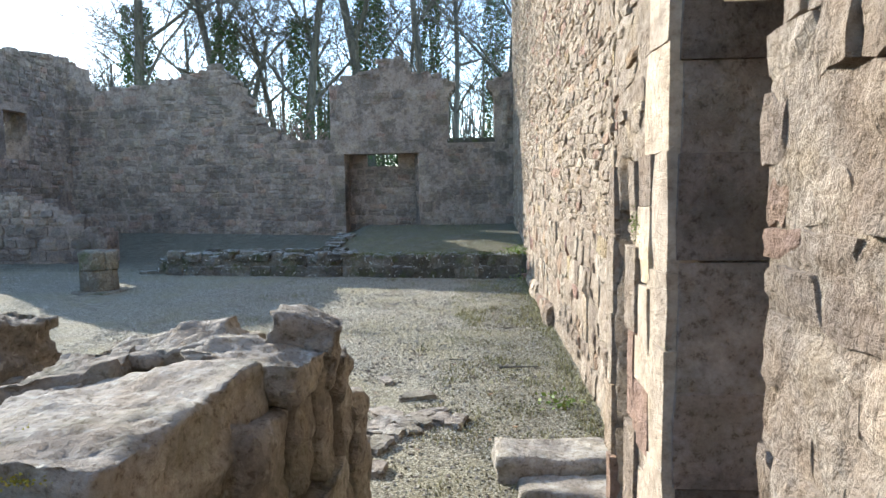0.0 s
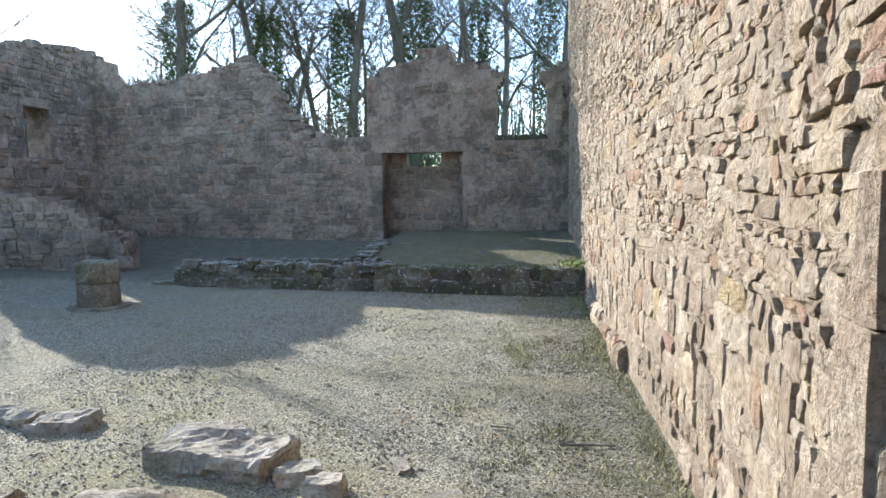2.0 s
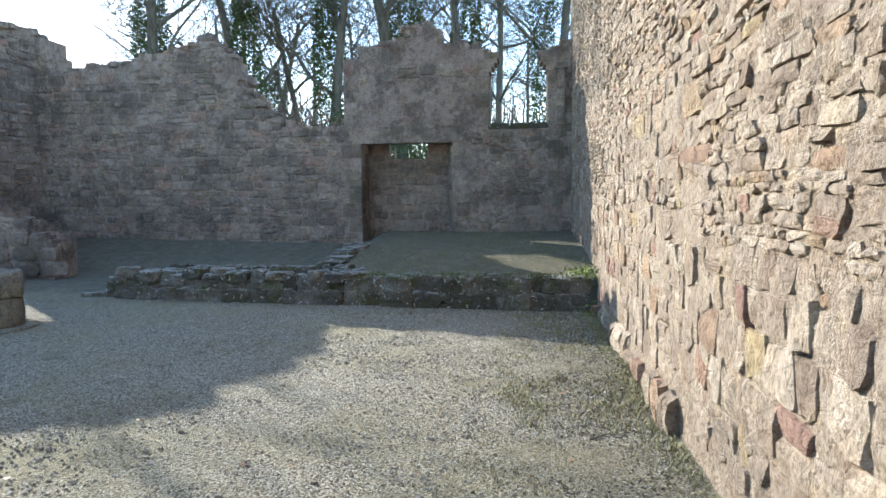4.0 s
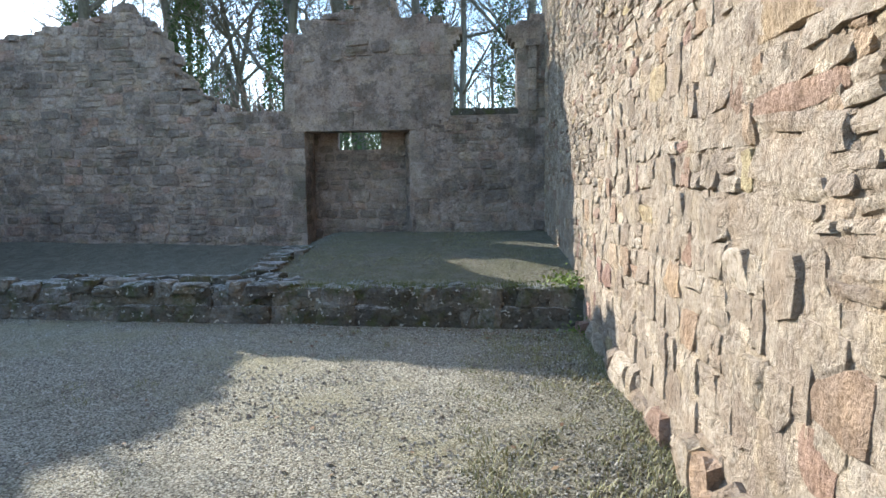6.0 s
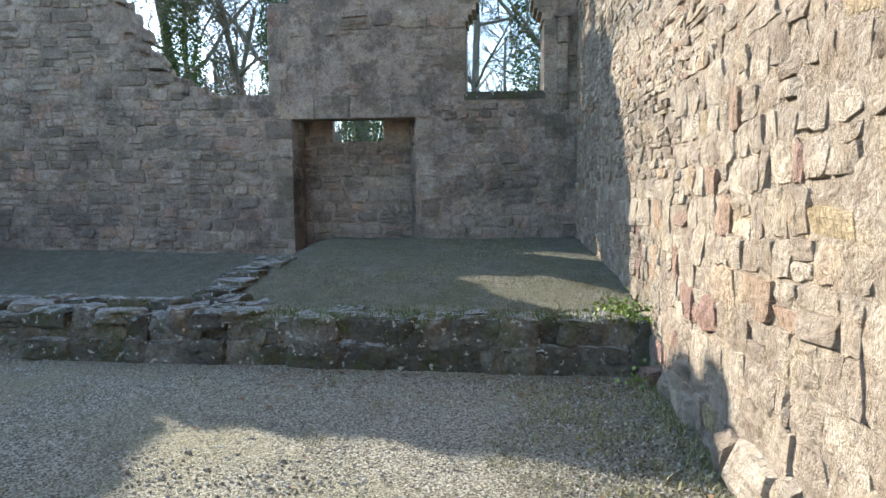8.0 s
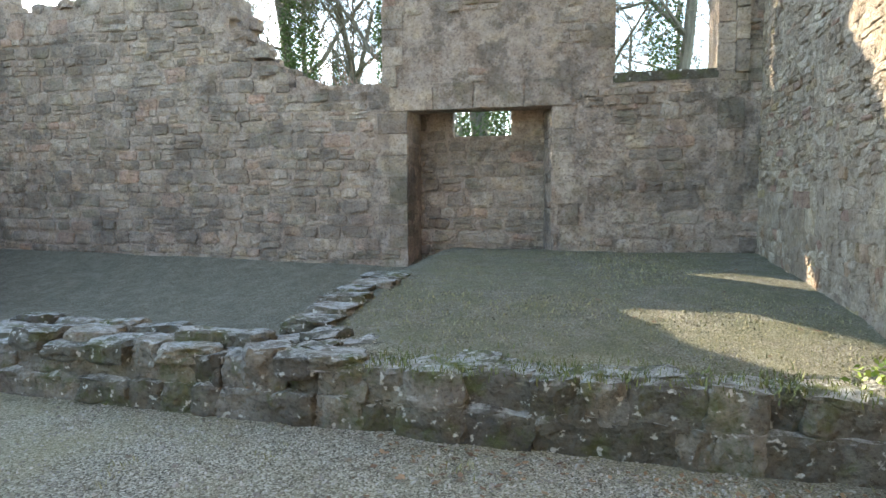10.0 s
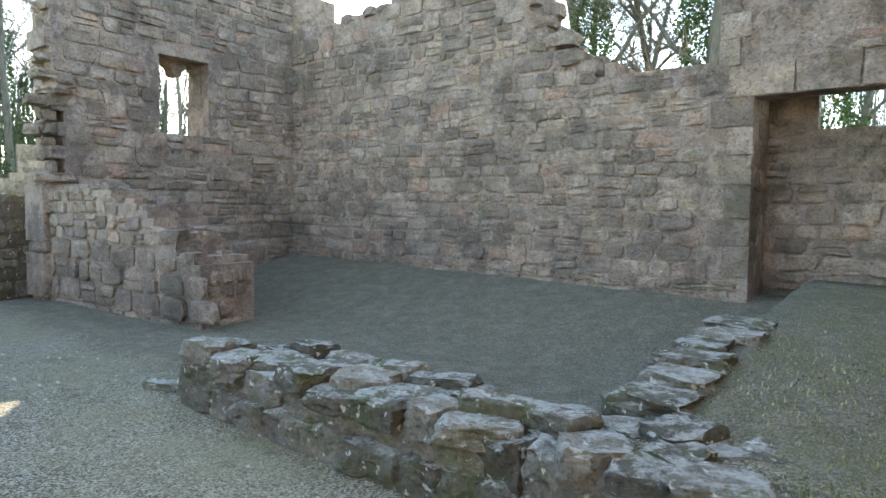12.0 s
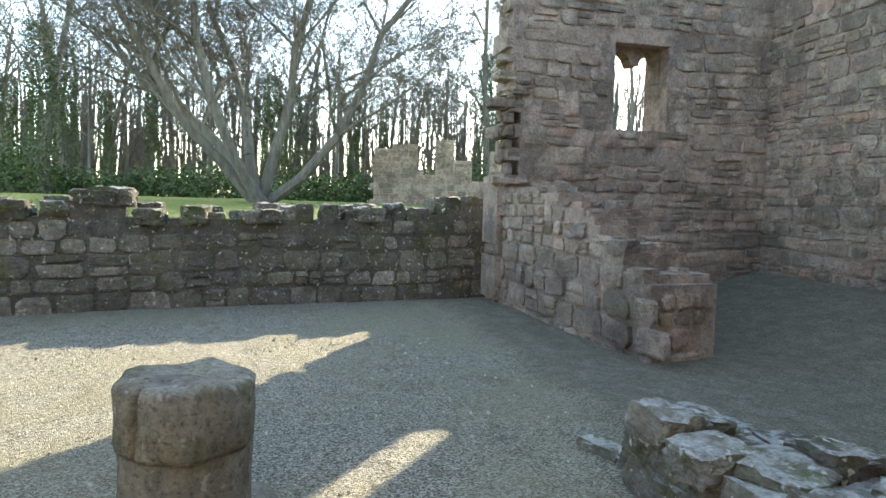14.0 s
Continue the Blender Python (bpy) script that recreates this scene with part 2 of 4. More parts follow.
def block_mesh(name, material, seed, cuts=2, rough=0.10, flat=0.55):
    """A rough unit block, corners knocked off, faces uneven; 1 x 1 x 1, standing on z = 0."""
    bm = bmesh.new()
    bmesh.ops.create_cube(bm, size=1)
    bmesh.ops.subdivide_edges(bm, edges=bm.edges[:], cuts=cuts, use_grid_fill=True)
    for v in bm.verts:
        p = v.co.copy()
        ball = p.normalized() * 0.62
        k = max(0.0, (p.length - 0.52)) * 1.1
        q = p.lerp(ball, min(1.0, k * flat * 2.0))
        d = Vector((nz(p.x * 2.1 + seed * 7.3, p.y * 2.1, p.z * 2.1), nz(p.x * 2.1, p.y * 2.1 + seed * 5.1, p.z * 2.1 + 9), nz(p.x * 2.1 + 4, p.y * 2.1, p.z * 2.1 + seed * 3.7)))
        d += 0.45 * Vector((nz(p.x * 6 + seed, p.y * 6, p.z * 9), nz(p.x * 6, p.y * 6 + seed, p.z * 9), 0.7 * nz(p.x * 5, p.y * 5, p.z * 5 + seed)))
        v.co = q + d * rough * 1.5
        v.co.z += 0.5
    bmesh.ops.triangulate(bm, faces=bm.faces[:])
    me = bpy.data.meshes.new(name)
    bm.to_mesh(me)
    bm.free()
    me.materials.append(material)
    return me


def stone_rings(w, h, d, back=0.035):
    """Vertices and faces of one rubble stone lying in the u-v plane about its middle, standing d proud along -w."""
    ring = []
    m = min(w, h)
    for sx, sy in ((1, -1), (1, 1), (-1, 1), (-1, -1)):
        cx, cy = sx * (w / 2 - rnd(0, 0.09) * w), sy * (h / 2 - rnd(0, 0.10) * h)
        a, c = rnd(0.06, 0.3) * m, rnd(0.06, 0.3) * m
        two = [(cx, cy - sy * a), (cx - sx * c, cy)]
        ring += two if sx * sy > 0 else two[::-1]
    n = len(ring)
    outer = [(x, y, back) for x, y in ring]
    tilt_u, tilt_v = rnd(-0.4, 0.4) * d / (w / 2), rnd(-0.4, 0.4) * d / (h / 2)
    edge = rnd(0.004, 0.016)
    mid, top = [], []
    for x, y in ring:
        k = 1 - min(0.3, edge / m * 2)
        z = -d + x * tilt_u + y * tilt_v + rnd(-0.004, 0.004)
        mid.append((x * rnd(k, 1.0), y * rnd(k, 1.0), min(0.0, z * 0.8 + rnd(0, 0.006))))
        k = rnd(0.45, 0.8)
        top.append((x * k, y * k, z + rnd(-0.007, 0.005)))
    verts = outer + mid + top
    faces = []
    for a in (0, n):
        for i in range(n):
            j = (i + 1) % n
            faces.append((a + i, a + j, a + n + j, a + n + i))
    faces.append(tuple(2 * n + i for i in range(n)))
    return verts, faces


def stone_lump(w, h, d, back=0.035):
    """Vertices and faces of one broken rubble stone: a squarish face with chipped corners and uneven bed, set in mortar."""
    k, n = rnd(0, 90), rnd(7.0, 22.0)
    e = rnd(0.9, 0.96)
    st = (-1.0, -e, rnd(-0.5, -0.2), rnd(0.1, 0.5), e, 1.0)
    tu, tv, skew, taper = rnd(-0.5, 0.5) * d, rnd(-0.6, 0.5) * d, rnd(-0.14, 0.14), rnd(-0.14, 0.14)
    chips = [(rnd(0, 6.28), rnd(0.25, 0.8), rnd(0.006, 0.026)) for _ in range(3)]
    verts = []
    for t in st:
        for s in st:
            m = max(abs(s), abs(t))
            q = (abs(s) ** n + abs(t) ** n) ** (1 / n) or 1.0
            x, y = s * m / q * w / 2, t * m / q * h / 2
            x, y = x * (1 + taper * t) + skew * y, y * (1 + 0.6 * taper * s)
            x, y = x + 0.10 * w * nz(s * 1.9 + k, t * 1.9), y + 0.16 * h * nz(s * 1.9, t * 1.9 + k)
            if m == 1.0:
                z = back
            else:
                z = -d * (0.9 if m > 0.5 else 1.0) + tu * s + tv * t + 0.010 * nz(x * 16 + k, y * 16) + 0.008 * nz(x * 45, y * 45 + k)
                for a, o, slope in chips:
                    z += slope * max(0.0, s * math.cos(a) + t * math.sin(a) - o)
            verts.append((x, y, z))
    faces = [(6 * j + i, 6 * j + i + 1, 6 * j + i + 7, 6 * j + i + 6) for j in range(5) for i in range(5)]
    return verts, [f[::-1] for f in faces]


class Face:
    """A wall's face: u along it, v up, w into the wall."""

    def __init__(self, origin, along, into):
        self.o, self.u, self.w = Vector(origin), Vector(along).normalized(), Vector(into).normalized()

    def bend(self, u):
        return 0.0

    def at(self, u, v, w=0.0):
        return self.o + self.u * u + self.w * (w + self.bend(u)) + Vector((0, 0, v))

    def matrix(self, u, v, w=0.0):
        m = Matrix.Identity(4)
        for r in range(3):
            m[r][0], m[r][1], m[r][2], m[r][3] = self.u[r], (0, 0, 1)[r], self.w[r], self.at(u, v, w)[r]
        return m


def tube(verts, faces, p, q, r0, r1, sides):
    axis = (q - p).normalized()
    a = axis.orthogonal().normalized()
    b = axis.cross(a)
    k = len(verts)
    for c, r in ((p, r0), (q, r1)):
        for i in range(sides):
            t = 2 * math.pi * i / sides
            verts.append(c + (a * math.cos(t) + b * math.sin(t)) * r)
    for i in range(sides):
        j = (i + 1) % sides
        faces.append((k + i, k + j, k + sides + j, k + sides + i))


def leaves(count, place, size):
    """Many small leaf quads, each bent along its middle, at places drawn from place()."""
    verts, faces = [], []
    for _ in range(count):
        p, s = Vector(place()), rnd(*size)
        a = Vector((rnd(-1, 1), rnd(-1, 1), rnd(-0.6, 0.6))).normalized()
        b = a.orthogonal().normalized()
        b.rotate(Matrix.Rotation(rnd(0, 6.28), 3, a))
        k = len(verts)
        verts += [p - a * s * 0.6, p + b * s * 0.4 + a * 0.05 * s, p + a * s * 0.6, p - b * s * 0.4 + a * 0.05 * s]
        faces.append((k, k + 1, k + 2, k + 3))
    return verts, faces


def lines(a, b, step, *more):
    n = max(1, round((b - a) / step))
    out = sorted({round(a + (b - a) * i / n, 3) for i in range(n + 1)} | {round(m, 3) for m in more if a <= m <= b})
    keep = set(round(m, 3) for m in more) | {round(a, 3), round(b, 3)}
    res = []
    for x in out:
        if res and x - res[-1] < step * 0.3:
            if x in keep:
                res[-1] = x
            continue
        res.append(x)
    return res


def core(name, face, us, vs, depth, inside, material, label, base=0.008, lumps=0.0):
    """The wall's core: every cell inside() is solid from the face to depth."""
    verts, index, faces = [], {}, []

    def vid(i, j, back):
        key = (i, j, back)
        if key not in index:
            u, v = us[i], vs[j]
            p = face.at(u, v)
            wob = base + 0.012 * nz(p.x * 1.3, p.y * 1.3, p.z * 1.3) + 0.007 * nz(p.x * 5, p.y * 5, p.z * 5)
            if lumps:
                wob += lumps * (nz(p.x * 4, p.y * 4, p.z * 7) + 0.8 * nz(p.x * 11, p.y * 11, p.z * 15) + 0.5 * nz(p.x * 24, p.y * 24, p.z * 28))
                wob += 2.2 * lumps * min(1.0, max(0.0, (nz(p.x * 6 + 5, p.y * 6, p.z * 10) - 0.42) / 0.08))
            index[key] = len(verts)
            verts.append(face.at(u, v, depth if back else wob))
        return index[key]

    nu, nv = len(us) - 1, len(vs) - 1
    solid = [[inside((us[i] + us[i + 1]) / 2, (vs[j] + vs[j + 1]) / 2) for j in range(nv)] for i in range(nu)]

    def has(i, j):
        return 0 <= i < nu and 0 <= j < nv and solid[i][j]

    for i in range(nu):
        for j in range(nv):
            if not solid[i][j]:
                continue
            faces.append((vid(i, j, 0), vid(i + 1, j, 0), vid(i + 1, j + 1, 0), vid(i, j + 1, 0)))
            faces.append((vid(i, j, 1), vid(i, j + 1, 1), vid(i + 1, j + 1, 1), vid(i + 1, j, 1)))
            for di, dj, a, b in ((-1, 0, (i, j), (i, j + 1)), (1, 0, (i + 1, j + 1), (i + 1, j)), (0, -1, (i + 1, j), (i, j)), (0, 1, (i, j + 1), (i + 1, j + 1))):
                if not has(i + di, j + dj):
                    faces.append((vid(*a, 0), vid(*b, 0), vid(*b, 1), vid(*a, 1)))
    ob = new(name, mesh_of(name, verts, faces, material, lumps > 0))
    tagged(ob, label, "wall", "", "structure")
    return ob


def rubble(wall, face, u0, u1, v0, v1, inside, size, material, proud=(0.012, 0.04), nearest=None, gap=0.003, wave=0.05, shape=stone_rings):
    """Rubble stones over a face. size(u, v) gives course height range and length ratio range. nearest(u, v): stones of their own."""
    verts, faces, singles = [], [], 0
    v = v0
    while v < v1:
        (h0, h1), (r0, r1) = size((u0 + u1) / 2, v)
        h = rnd(h0, h1)
        u = u0 - rnd(0, h)
        while u < u1:
            (a0, a1), (b0, b1) = size(u, v)
            w = h * rnd(b0, b1)
            cv = v + h / 2 + wave * 2.2 * nz(u * 0.45, v * 0.6, 3.3)
            cu = u + w / 2
            split = rnd(0, 1)
            bits = [(cu, cv, w, h)]
            if split < 0.20 and h > 0.11:
                k = rnd(0.38, 0.62)
                bits = [(cu, cv - h / 2 + h * k / 2, w, h * k), (cu, cv + h / 2 - h * (1 - k) / 2, w, h * (1 - k))]
            elif split < 0.28:
                bits = [(cu, cv, w, h * rnd(1.15, 1.5))]
            for bu, bv, bw, bh in bits:
                if all(inside(bu + a * bw * 0.42, bv + b * bh * 0.42) for a in (-1, 1) for b in (-1, 1)):
                    d = rnd(*proud)
                    vs, fs = shape(bw - gap, bh - gap, d)
                    t = rnd(-0.09, 0.09)
                    ct, st = math.cos(t), math.sin(t)
                    vs = [(x * ct - y * st, x * st + y * ct, z) for x, y, z in vs]
                    if nearest and singles < 300 and nearest(bu, bv):
                        ob = part("stone", mesh_of("stone", vs, fs, material), material, wall)
                        ob.matrix_world = face.matrix(bu, bv)
                        singles += 1
                    else:
                        k = len(verts)
                        verts += [face.at(bu + x, bv + y, z) for x, y, z in vs]
                        faces += [tuple(i + k for i in f) for f in fs]
            u += w
        v += h
    if faces:
        ob = part("stonework", mesh_of("stonework", verts, faces, material), material, wall)
        ob["kind"] = "stuff"
    return wall


def top_rubble(wall, face, u0, u1, top, depth, material, meshes, step=0.28, size=(0.16, 0.34), height=(0.08, 0.2)):
    """Loose irregular stones bedded along a broken wall head."""
    u = u0
    while u < u1:
        for w in (rnd(0.08, 0.25) * depth, rnd(0.6, 0.9) * depth):
            z = top(u)
            if z is None:
                continue
            s = rnd(*size)
            ob = part("capstone", random.choice(meshes), material, wall)
            ob.matrix_world = face.matrix(u + rnd(-0.06, 0.06), z - 0.05, w) @ Matrix.Rotation(rnd(-0.3, 0.3), 4, "Y") @ Matrix.Rotation(radians(-90), 4, "X") @ Matrix.Diagonal((s * rnd(0.9, 1.5), s, rnd(*height), 1))
        u += step * rnd(0.7, 1.4)


def profile(points, jag=0.0, seed=0.0, step=0.0):
    """A broken skyline: height by position between (u, v) points, with raggedness."""
    def f(u):
        if u <= points[0][0]:
            z = points[0][1]
        elif u >= points[-1][0]:
            z = points[-1][1]
        else:
            for (a, za), (b, zb) in zip(points, points[1:]):
                if a <= u <= b:
                    z = za + (zb - za) * (u - a) / (b - a)
                    break
        z += jag * nz(u * 2.3 + seed, seed, 0.5)
        return z
    return f


# ---- ground ----
def ground_z(x, y):
    z = 0.0 - 0.018 * min(x, 0.0) * (1 if x > -11 else 11 / max(11, -x))
    if 12.1 < y < 17.2 and -3.02 < x < 2:
        z = 0.45 + 0.17 * min(1.0, (y - 12.1) / 1.1) + 0.18 * min(1.0, max(0.0, (y - 13.2) / 3.3))
    elif 12.2 < y < 17.2 and -11.5 < x <= -3.02:
        z += 0.05 + 0.45 * max(0.0, (y - 14.5) / 2.2)
    edge = -12.27 + 0.19 * (13.1 - min(14.0, max(-7.0, y)))
    if x < edge:
        z = 1.14 + min(0.34, 0.012 * (edge - x))
    if y > 17.3:
        z = max(z, 0.9 + min(1.5, 0.03 * (y - 17.3)))
    return z


def build_ground():
    fine = [-13.25 + 0.125 * i for i in range(40)] + [-8.25 + 0.25 * i for i in range(21)] + [-3.05, -2.99] + [-2.75 + 0.25 * i for i in range(16)]
    xs = sorted(set([-4000, -600, -150, -80, -50, -35, -25, -20, -16, -14] + fine + [1.5, 3, 6, 15, 40, 120, 600, 4000]))
    ys = sorted(set([-4000, -600, -150, -50, -20, -8, -4, -2] + [-1 + 0.25 * i for i in range(52)] + [12.06, 12.16] + [12.25 + 0.25 * i for i in range(20)] + [17.27, 17.35, 19, 22, 27, 35, 50, 80, 150, 600, 4000]))
    verts = [(x, y, ground_z(x, y) + (0.022 * nz(x * 0.8, y * 0.8) + 0.01 * nz(x * 2.5, y * 2.5, 4) if abs(x) < 14 and -2 < y < 18 else 0)) for y in ys for x in xs]
    n = len(xs)
    faces = [(j * n + i, j * n + i + 1, (j + 1) * n + i + 1, (j + 1) * n + i) for j in range(len(ys) - 1) for i in range(n - 1)]
    ob = new("ground", mesh_of("ground", verts, faces, M_GROUND, True))
    tagged(ob, "grey gravel courtyard floor with moss and rough grass", "ground", "", "structure")


build_ground()

BLOCKS_PINK = [block_mesh("rough_block", M_PINK, s, 2, 0.08, 0.35) for s in range(6)]
BLOCKS_GREY = [block_mesh("mossy_block", M_GREY, s + 20, 6, 0.085, 0.62) for s in range(12)]
BLOCKS_BUFF = [block_mesh("buff_block", M_BUFF, s + 40) for s in range(6)]

# ---- long sunlit wall beside the walk ----
RX = 0.82


class Swelling(Face):
    """The long wall swells out towards its blocked doorway."""

    def bend(self, u):
        k = min(1.0, max(0.0, (4.3 - (u - 4.0)) / 1.7))
        return -0.25 * k * k * (3 - 2 * k)


right = Swelling((RX, -4.0, 0.0), (0, 1, 0), (1, 0, 0))
R_LEN, R_TOP = 21.45, 7.4


def right_inside(u, v):
    y = u - 4.0
    if 1.32 < y < 2.03 and v < (2.2 if y > 1.6 else 1.98):
        return False
    if 2.47 < y < 2.72 + 0.06 * (1.7 - v) and v < 1.67:
        return False
    return v < R_TOP


wall_right = core("wall_east", right, lines(0, R_LEN, 0.055, 5.32, 5.6, 6.03, 6.47, 6.76), lines(-0.3, R_TOP, 0.055, 1.67, 1.98, 2.2), 0.95, right_inside, M_MORTAR, "tall sunlit buff sandstone rubble wall with blocked doorway", 0.006, 0.012)
# the stonework at the back of the doorway and the chase
niche = Face((RX + 0.5, 1.1, 0.0), (0, 1, 0), (1, 0, 0))
core("wall_east_recess", niche, lines(0, 1.4, 0.2), lines(-0.2, 3.0, 0.2), 0.2, lambda u, v: True, M_MORTAR, "shaded stone back of a deep doorway recess")
chase = Face((RX + 0.16, 2.3, 0.0), (0, 1, 0), (1, 0, 0))
core("wall_east_chase", chase, lines(0, 0.7, 0.2), lines(-0.2, 1.9, 0.2), 0.3, lambda u, v: True, M_MORTAR, "shaded stone back of a narrow wall chase")


def right_size(u, v):
    y = u - 4.0
    thin = 1.15 if y < 7.0 else 2.25 if y < 11.2 else 1.35
    if v > thin + 0.25 * nz(u * 0.7, 1.0):
        return (0.035, 0.088), (1.5, 4.2)
    return (0.11, 0.25), (0.55, 1.6)


def right_stone_ok(u, v):
    y = u - 4.0
    if 0.3 < y < 1.36 and v < 2.1:
        return False
    if 2.0 < y < 2.27 and v < 2.3 or 2.2 < y < 2.82 and v < 1.7 or 1.32 < y < 2.05 and v < 2.25:
        return False
    return right_inside(u, v) and v > 0.0


for u0, u1 in ((0.2, 11.0), (10.95, 15.2), (15.15, R_LEN - 0.7)):
    rubble(wall_right, right, u0, u1, 0.0, R_TOP, right_stone_ok, right_size, M_BUFF, (-0.004, 0.018), lambda u, v: 9.0 < u < 13.2 and v < 2.0, shape=stone_lump)
# rough footing stones at the wall's foot
y = 7.2
while y < 11.6:
    w = rnd(0.16, 0.4)
    if rnd(0, 1) < 0.7:
        ob = part("footing_stone", random.choice(BLOCKS_BUFF), M_BUFF, wall_right)
        ob.matrix_world = pose(RX + 0.05 + rnd(-0.03, 0.03), y + w / 2, -0.06, rnd(-5, 5), rnd(-6, 6), rnd(-12, 12)) @ Matrix.Diagonal((rnd(0.2, 0.28), w * rnd(0.85, 1.1), rnd(0.14, 0.32), 1))
    y += w


def jamb_rubble():
    """Rough stones carried up to the near edge of the doorway."""
    v = 0.0
    while v < 2.1:
        h, u = rnd(0.06, 0.15), 5.33 + rnd(-0.02, 0.02)
        while u > 4.2:
            w = rnd(0.08, 0.24)
            k = rnd(0.94, 1.1)
            vs, fs = stone_lump(w, h * k, rnd(0.0, 0.015), 0.05)
            ob = part("stone", mesh_of("stone", vs, fs, M_BUFF), M_BUFF, wall_right)
            ob.matrix_world = right.matrix(u - w / 2, v + h / 2)
            u -= w
        v += h


jamb_rubble()
# dressed jamb stones of the doorway and the chase
def dressed(name, face, u, v, w, length, height, depth, parent, material=None, label=""):
    """A squared stone with worn edges, its front standing w proud of the face."""
    bm = bmesh.new()
    bmesh.ops.create_cube(bm, size=1)
    bmesh.ops.subdivide_edges(bm, edges=bm.edges[:], cuts=2, use_grid_fill=True)
    k = rnd(0, 50)
    for q in bm.verts:
        p = Vector((q.co.x * length, q.co.y * height, q.co.z * depth))
        d = 0.013 * Vector((nz(p.x * 4 + k, p.y * 4), nz(p.y * 4, p.x * 4 + k), nz(p.x * 4, p.y * 4, k)))
        corner = sum(abs(c) > 0.49 for c in q.co)
        q.co = p * (1 - 0.007 * corner) + d
    ob = part(name, bm, material or M_DRESSED, parent, label)
    ob.matrix_world = face.matrix(u + length / 2, v + height / 2, depth / 2 - w)
    return ob


v = 0.0
for i, h in enumerate((0.34, 0.30, 0.40, 0.24, 0.38, 0.33, 0.22)):
    dressed("jamb_stone", right, 6.02, v, 0.006, 0.20 + 0.06 * ((i * 7) % 3) / 2, h + 0.004, 0.10, wall_right)
    v += h
# inner jamb stones take the darker stone to put the reveal's shade into colour
v = 0.0
for i, h in enumerate((0.22, 0.38, 0.30, 0.42, 0.33, 0.28, 0.27)):
    dressed("reveal_stone", right, 6.002 + 0.008 * (i % 2), v, -0.03, 0.2, h - 0.003, 0.4, wall_right, M_PINK, "inner jamb stone, darker brown standing in for the doorway's shade")
    v += h
v = 0.0
for i, h in enumerate((0.36, 0.34, 0.32, 0.34, 0.29)):
    dressed("chase_stone", right, 6.72 + 0.06 * (1.7 - v) + 0.03, v, 0.026, 0.08 + 0.05 * (i % 2), h - 0.008, 0.2, wall_right, M_BUFF)
    v += h
# squared stones between the doorway's jamb and the chase, cracked and of many sizes
v = 0.0
for i, (h, w) in enumerate(((0.30, 0.12), (0.38, 0.15), (0.34, 0.10), (0.33, 0.14), (0.31, 0.09))):
    dressed("chase_stone", right, 6.475 - w, v, 0.016 + 0.01 * (i % 2), w, h - 0.006, 0.2, wall_right, M_BUFF)
    z = v - 0.05
    while z < v + h - 0.07:
        k = min(rnd(0.12, 0.3), v + h - z)
        dressed("chase_stone", right, 6.19, z, 0.006 + rnd(0, 0.014), 6.475 - w - 6.19 - 0.003, k - 0.004, 0.2, wall_right, M_DRESSED if rnd(0, 1) < 0.5 else M_BUFF)
        z += k
    v += h
for z in (1.03, 1.37):
    dressed("bonding_stone", right, 6.44, z, -0.035, 0.36, 0.03, 0.14, wall_right, M_BUFF)
v, f = leaves(140, lambda: (RX - 0.262 - abs(random.gauss(0, 0.005)), 2.38 + random.gauss(0, 0.035), 1.42 + random.gauss(0, 0.03)), (0.004, 0.009))
tagged(new("moss", mesh_of("moss", v, f, M_WEED)), "small green moss patch on the wall", "moss", "", "stuff")

# ---- wall at the far end, with the fireplace and the window ----
BY, T = 16.65, 0.85
BX = -11.7
back = Face((BX, BY, 0.0), (1, 0, 0), (0, 1, 0))
sky_line = profile([(-11.7, 5.1), (-10.85, 5.1), (-10.72, 4.75), (-10.62, 4.28), (-10.3, 4.32), (-9.6, 4.42), (-8.1, 4.55), (-7.4, 4.78), (-6.85, 4.95), (-6.7, 4.8), (-6.4, 4.55), (-6.2, 4.05), (-5.95, 3.7), (-5.6, 3.3), (-5.3, 3.1), (-4.6, 3.06), (-3.91, 3.04), (-3.9, 4.35), (-3.5, 4.5), (-3.0, 4.68), (-2.62, 4.8), (-2.6, 5.0), (-1.97, 5.0), (-1.95, 4.72), (-1.2, 4.55), (-0.86, 4.48), (-0.85, 2.92), (0.32, 2.92), (0.34, 4.45), (0.6, 4.6), (0.83, 4.62)], 0.0)


def back_inside(u, v):
    x = u + BX
    if -3.55 < x < -1.62 + 0.08 * max(0.0, 1.6 - v) and 0.5 < v < 3.3:
        return False
    jag = 0.10 * nz(x * 2.7, v * 0.4, 7) if not (-4.2 < x < -3.7 or -1.1 < x < 0.5) else 0.03 * nz(x * 5, 1.0)
    return v < sky_line(x) + jag


us = lines(0, 12.52, 0.13, *[x - BX for x in (-3.9, -3.55, -1.62, -2.6, -1.96, -0.85, 0.33)])
wall_back = core("wall_north", back, us, lines(-0.2, 6.1, 0.12, 2.65, 2.92, 3.04, 3.3), T, back_inside, M_PINKMORTAR, "shaded pinkish ruined gable wall with fireplace opening and window gap")


# the flue behind the lintel is open
lintel_wall = core("wall_north_lintel", Face((-3.55, BY, 0.0), (1, 0, 0), (0, 1, 0)), lines(0, 1.93, 0.13), lines(2.65, 3.3, 0.12), 0.33, lambda u, v: True, M_PINKMORTAR, "stone breast above the fireplace opening")


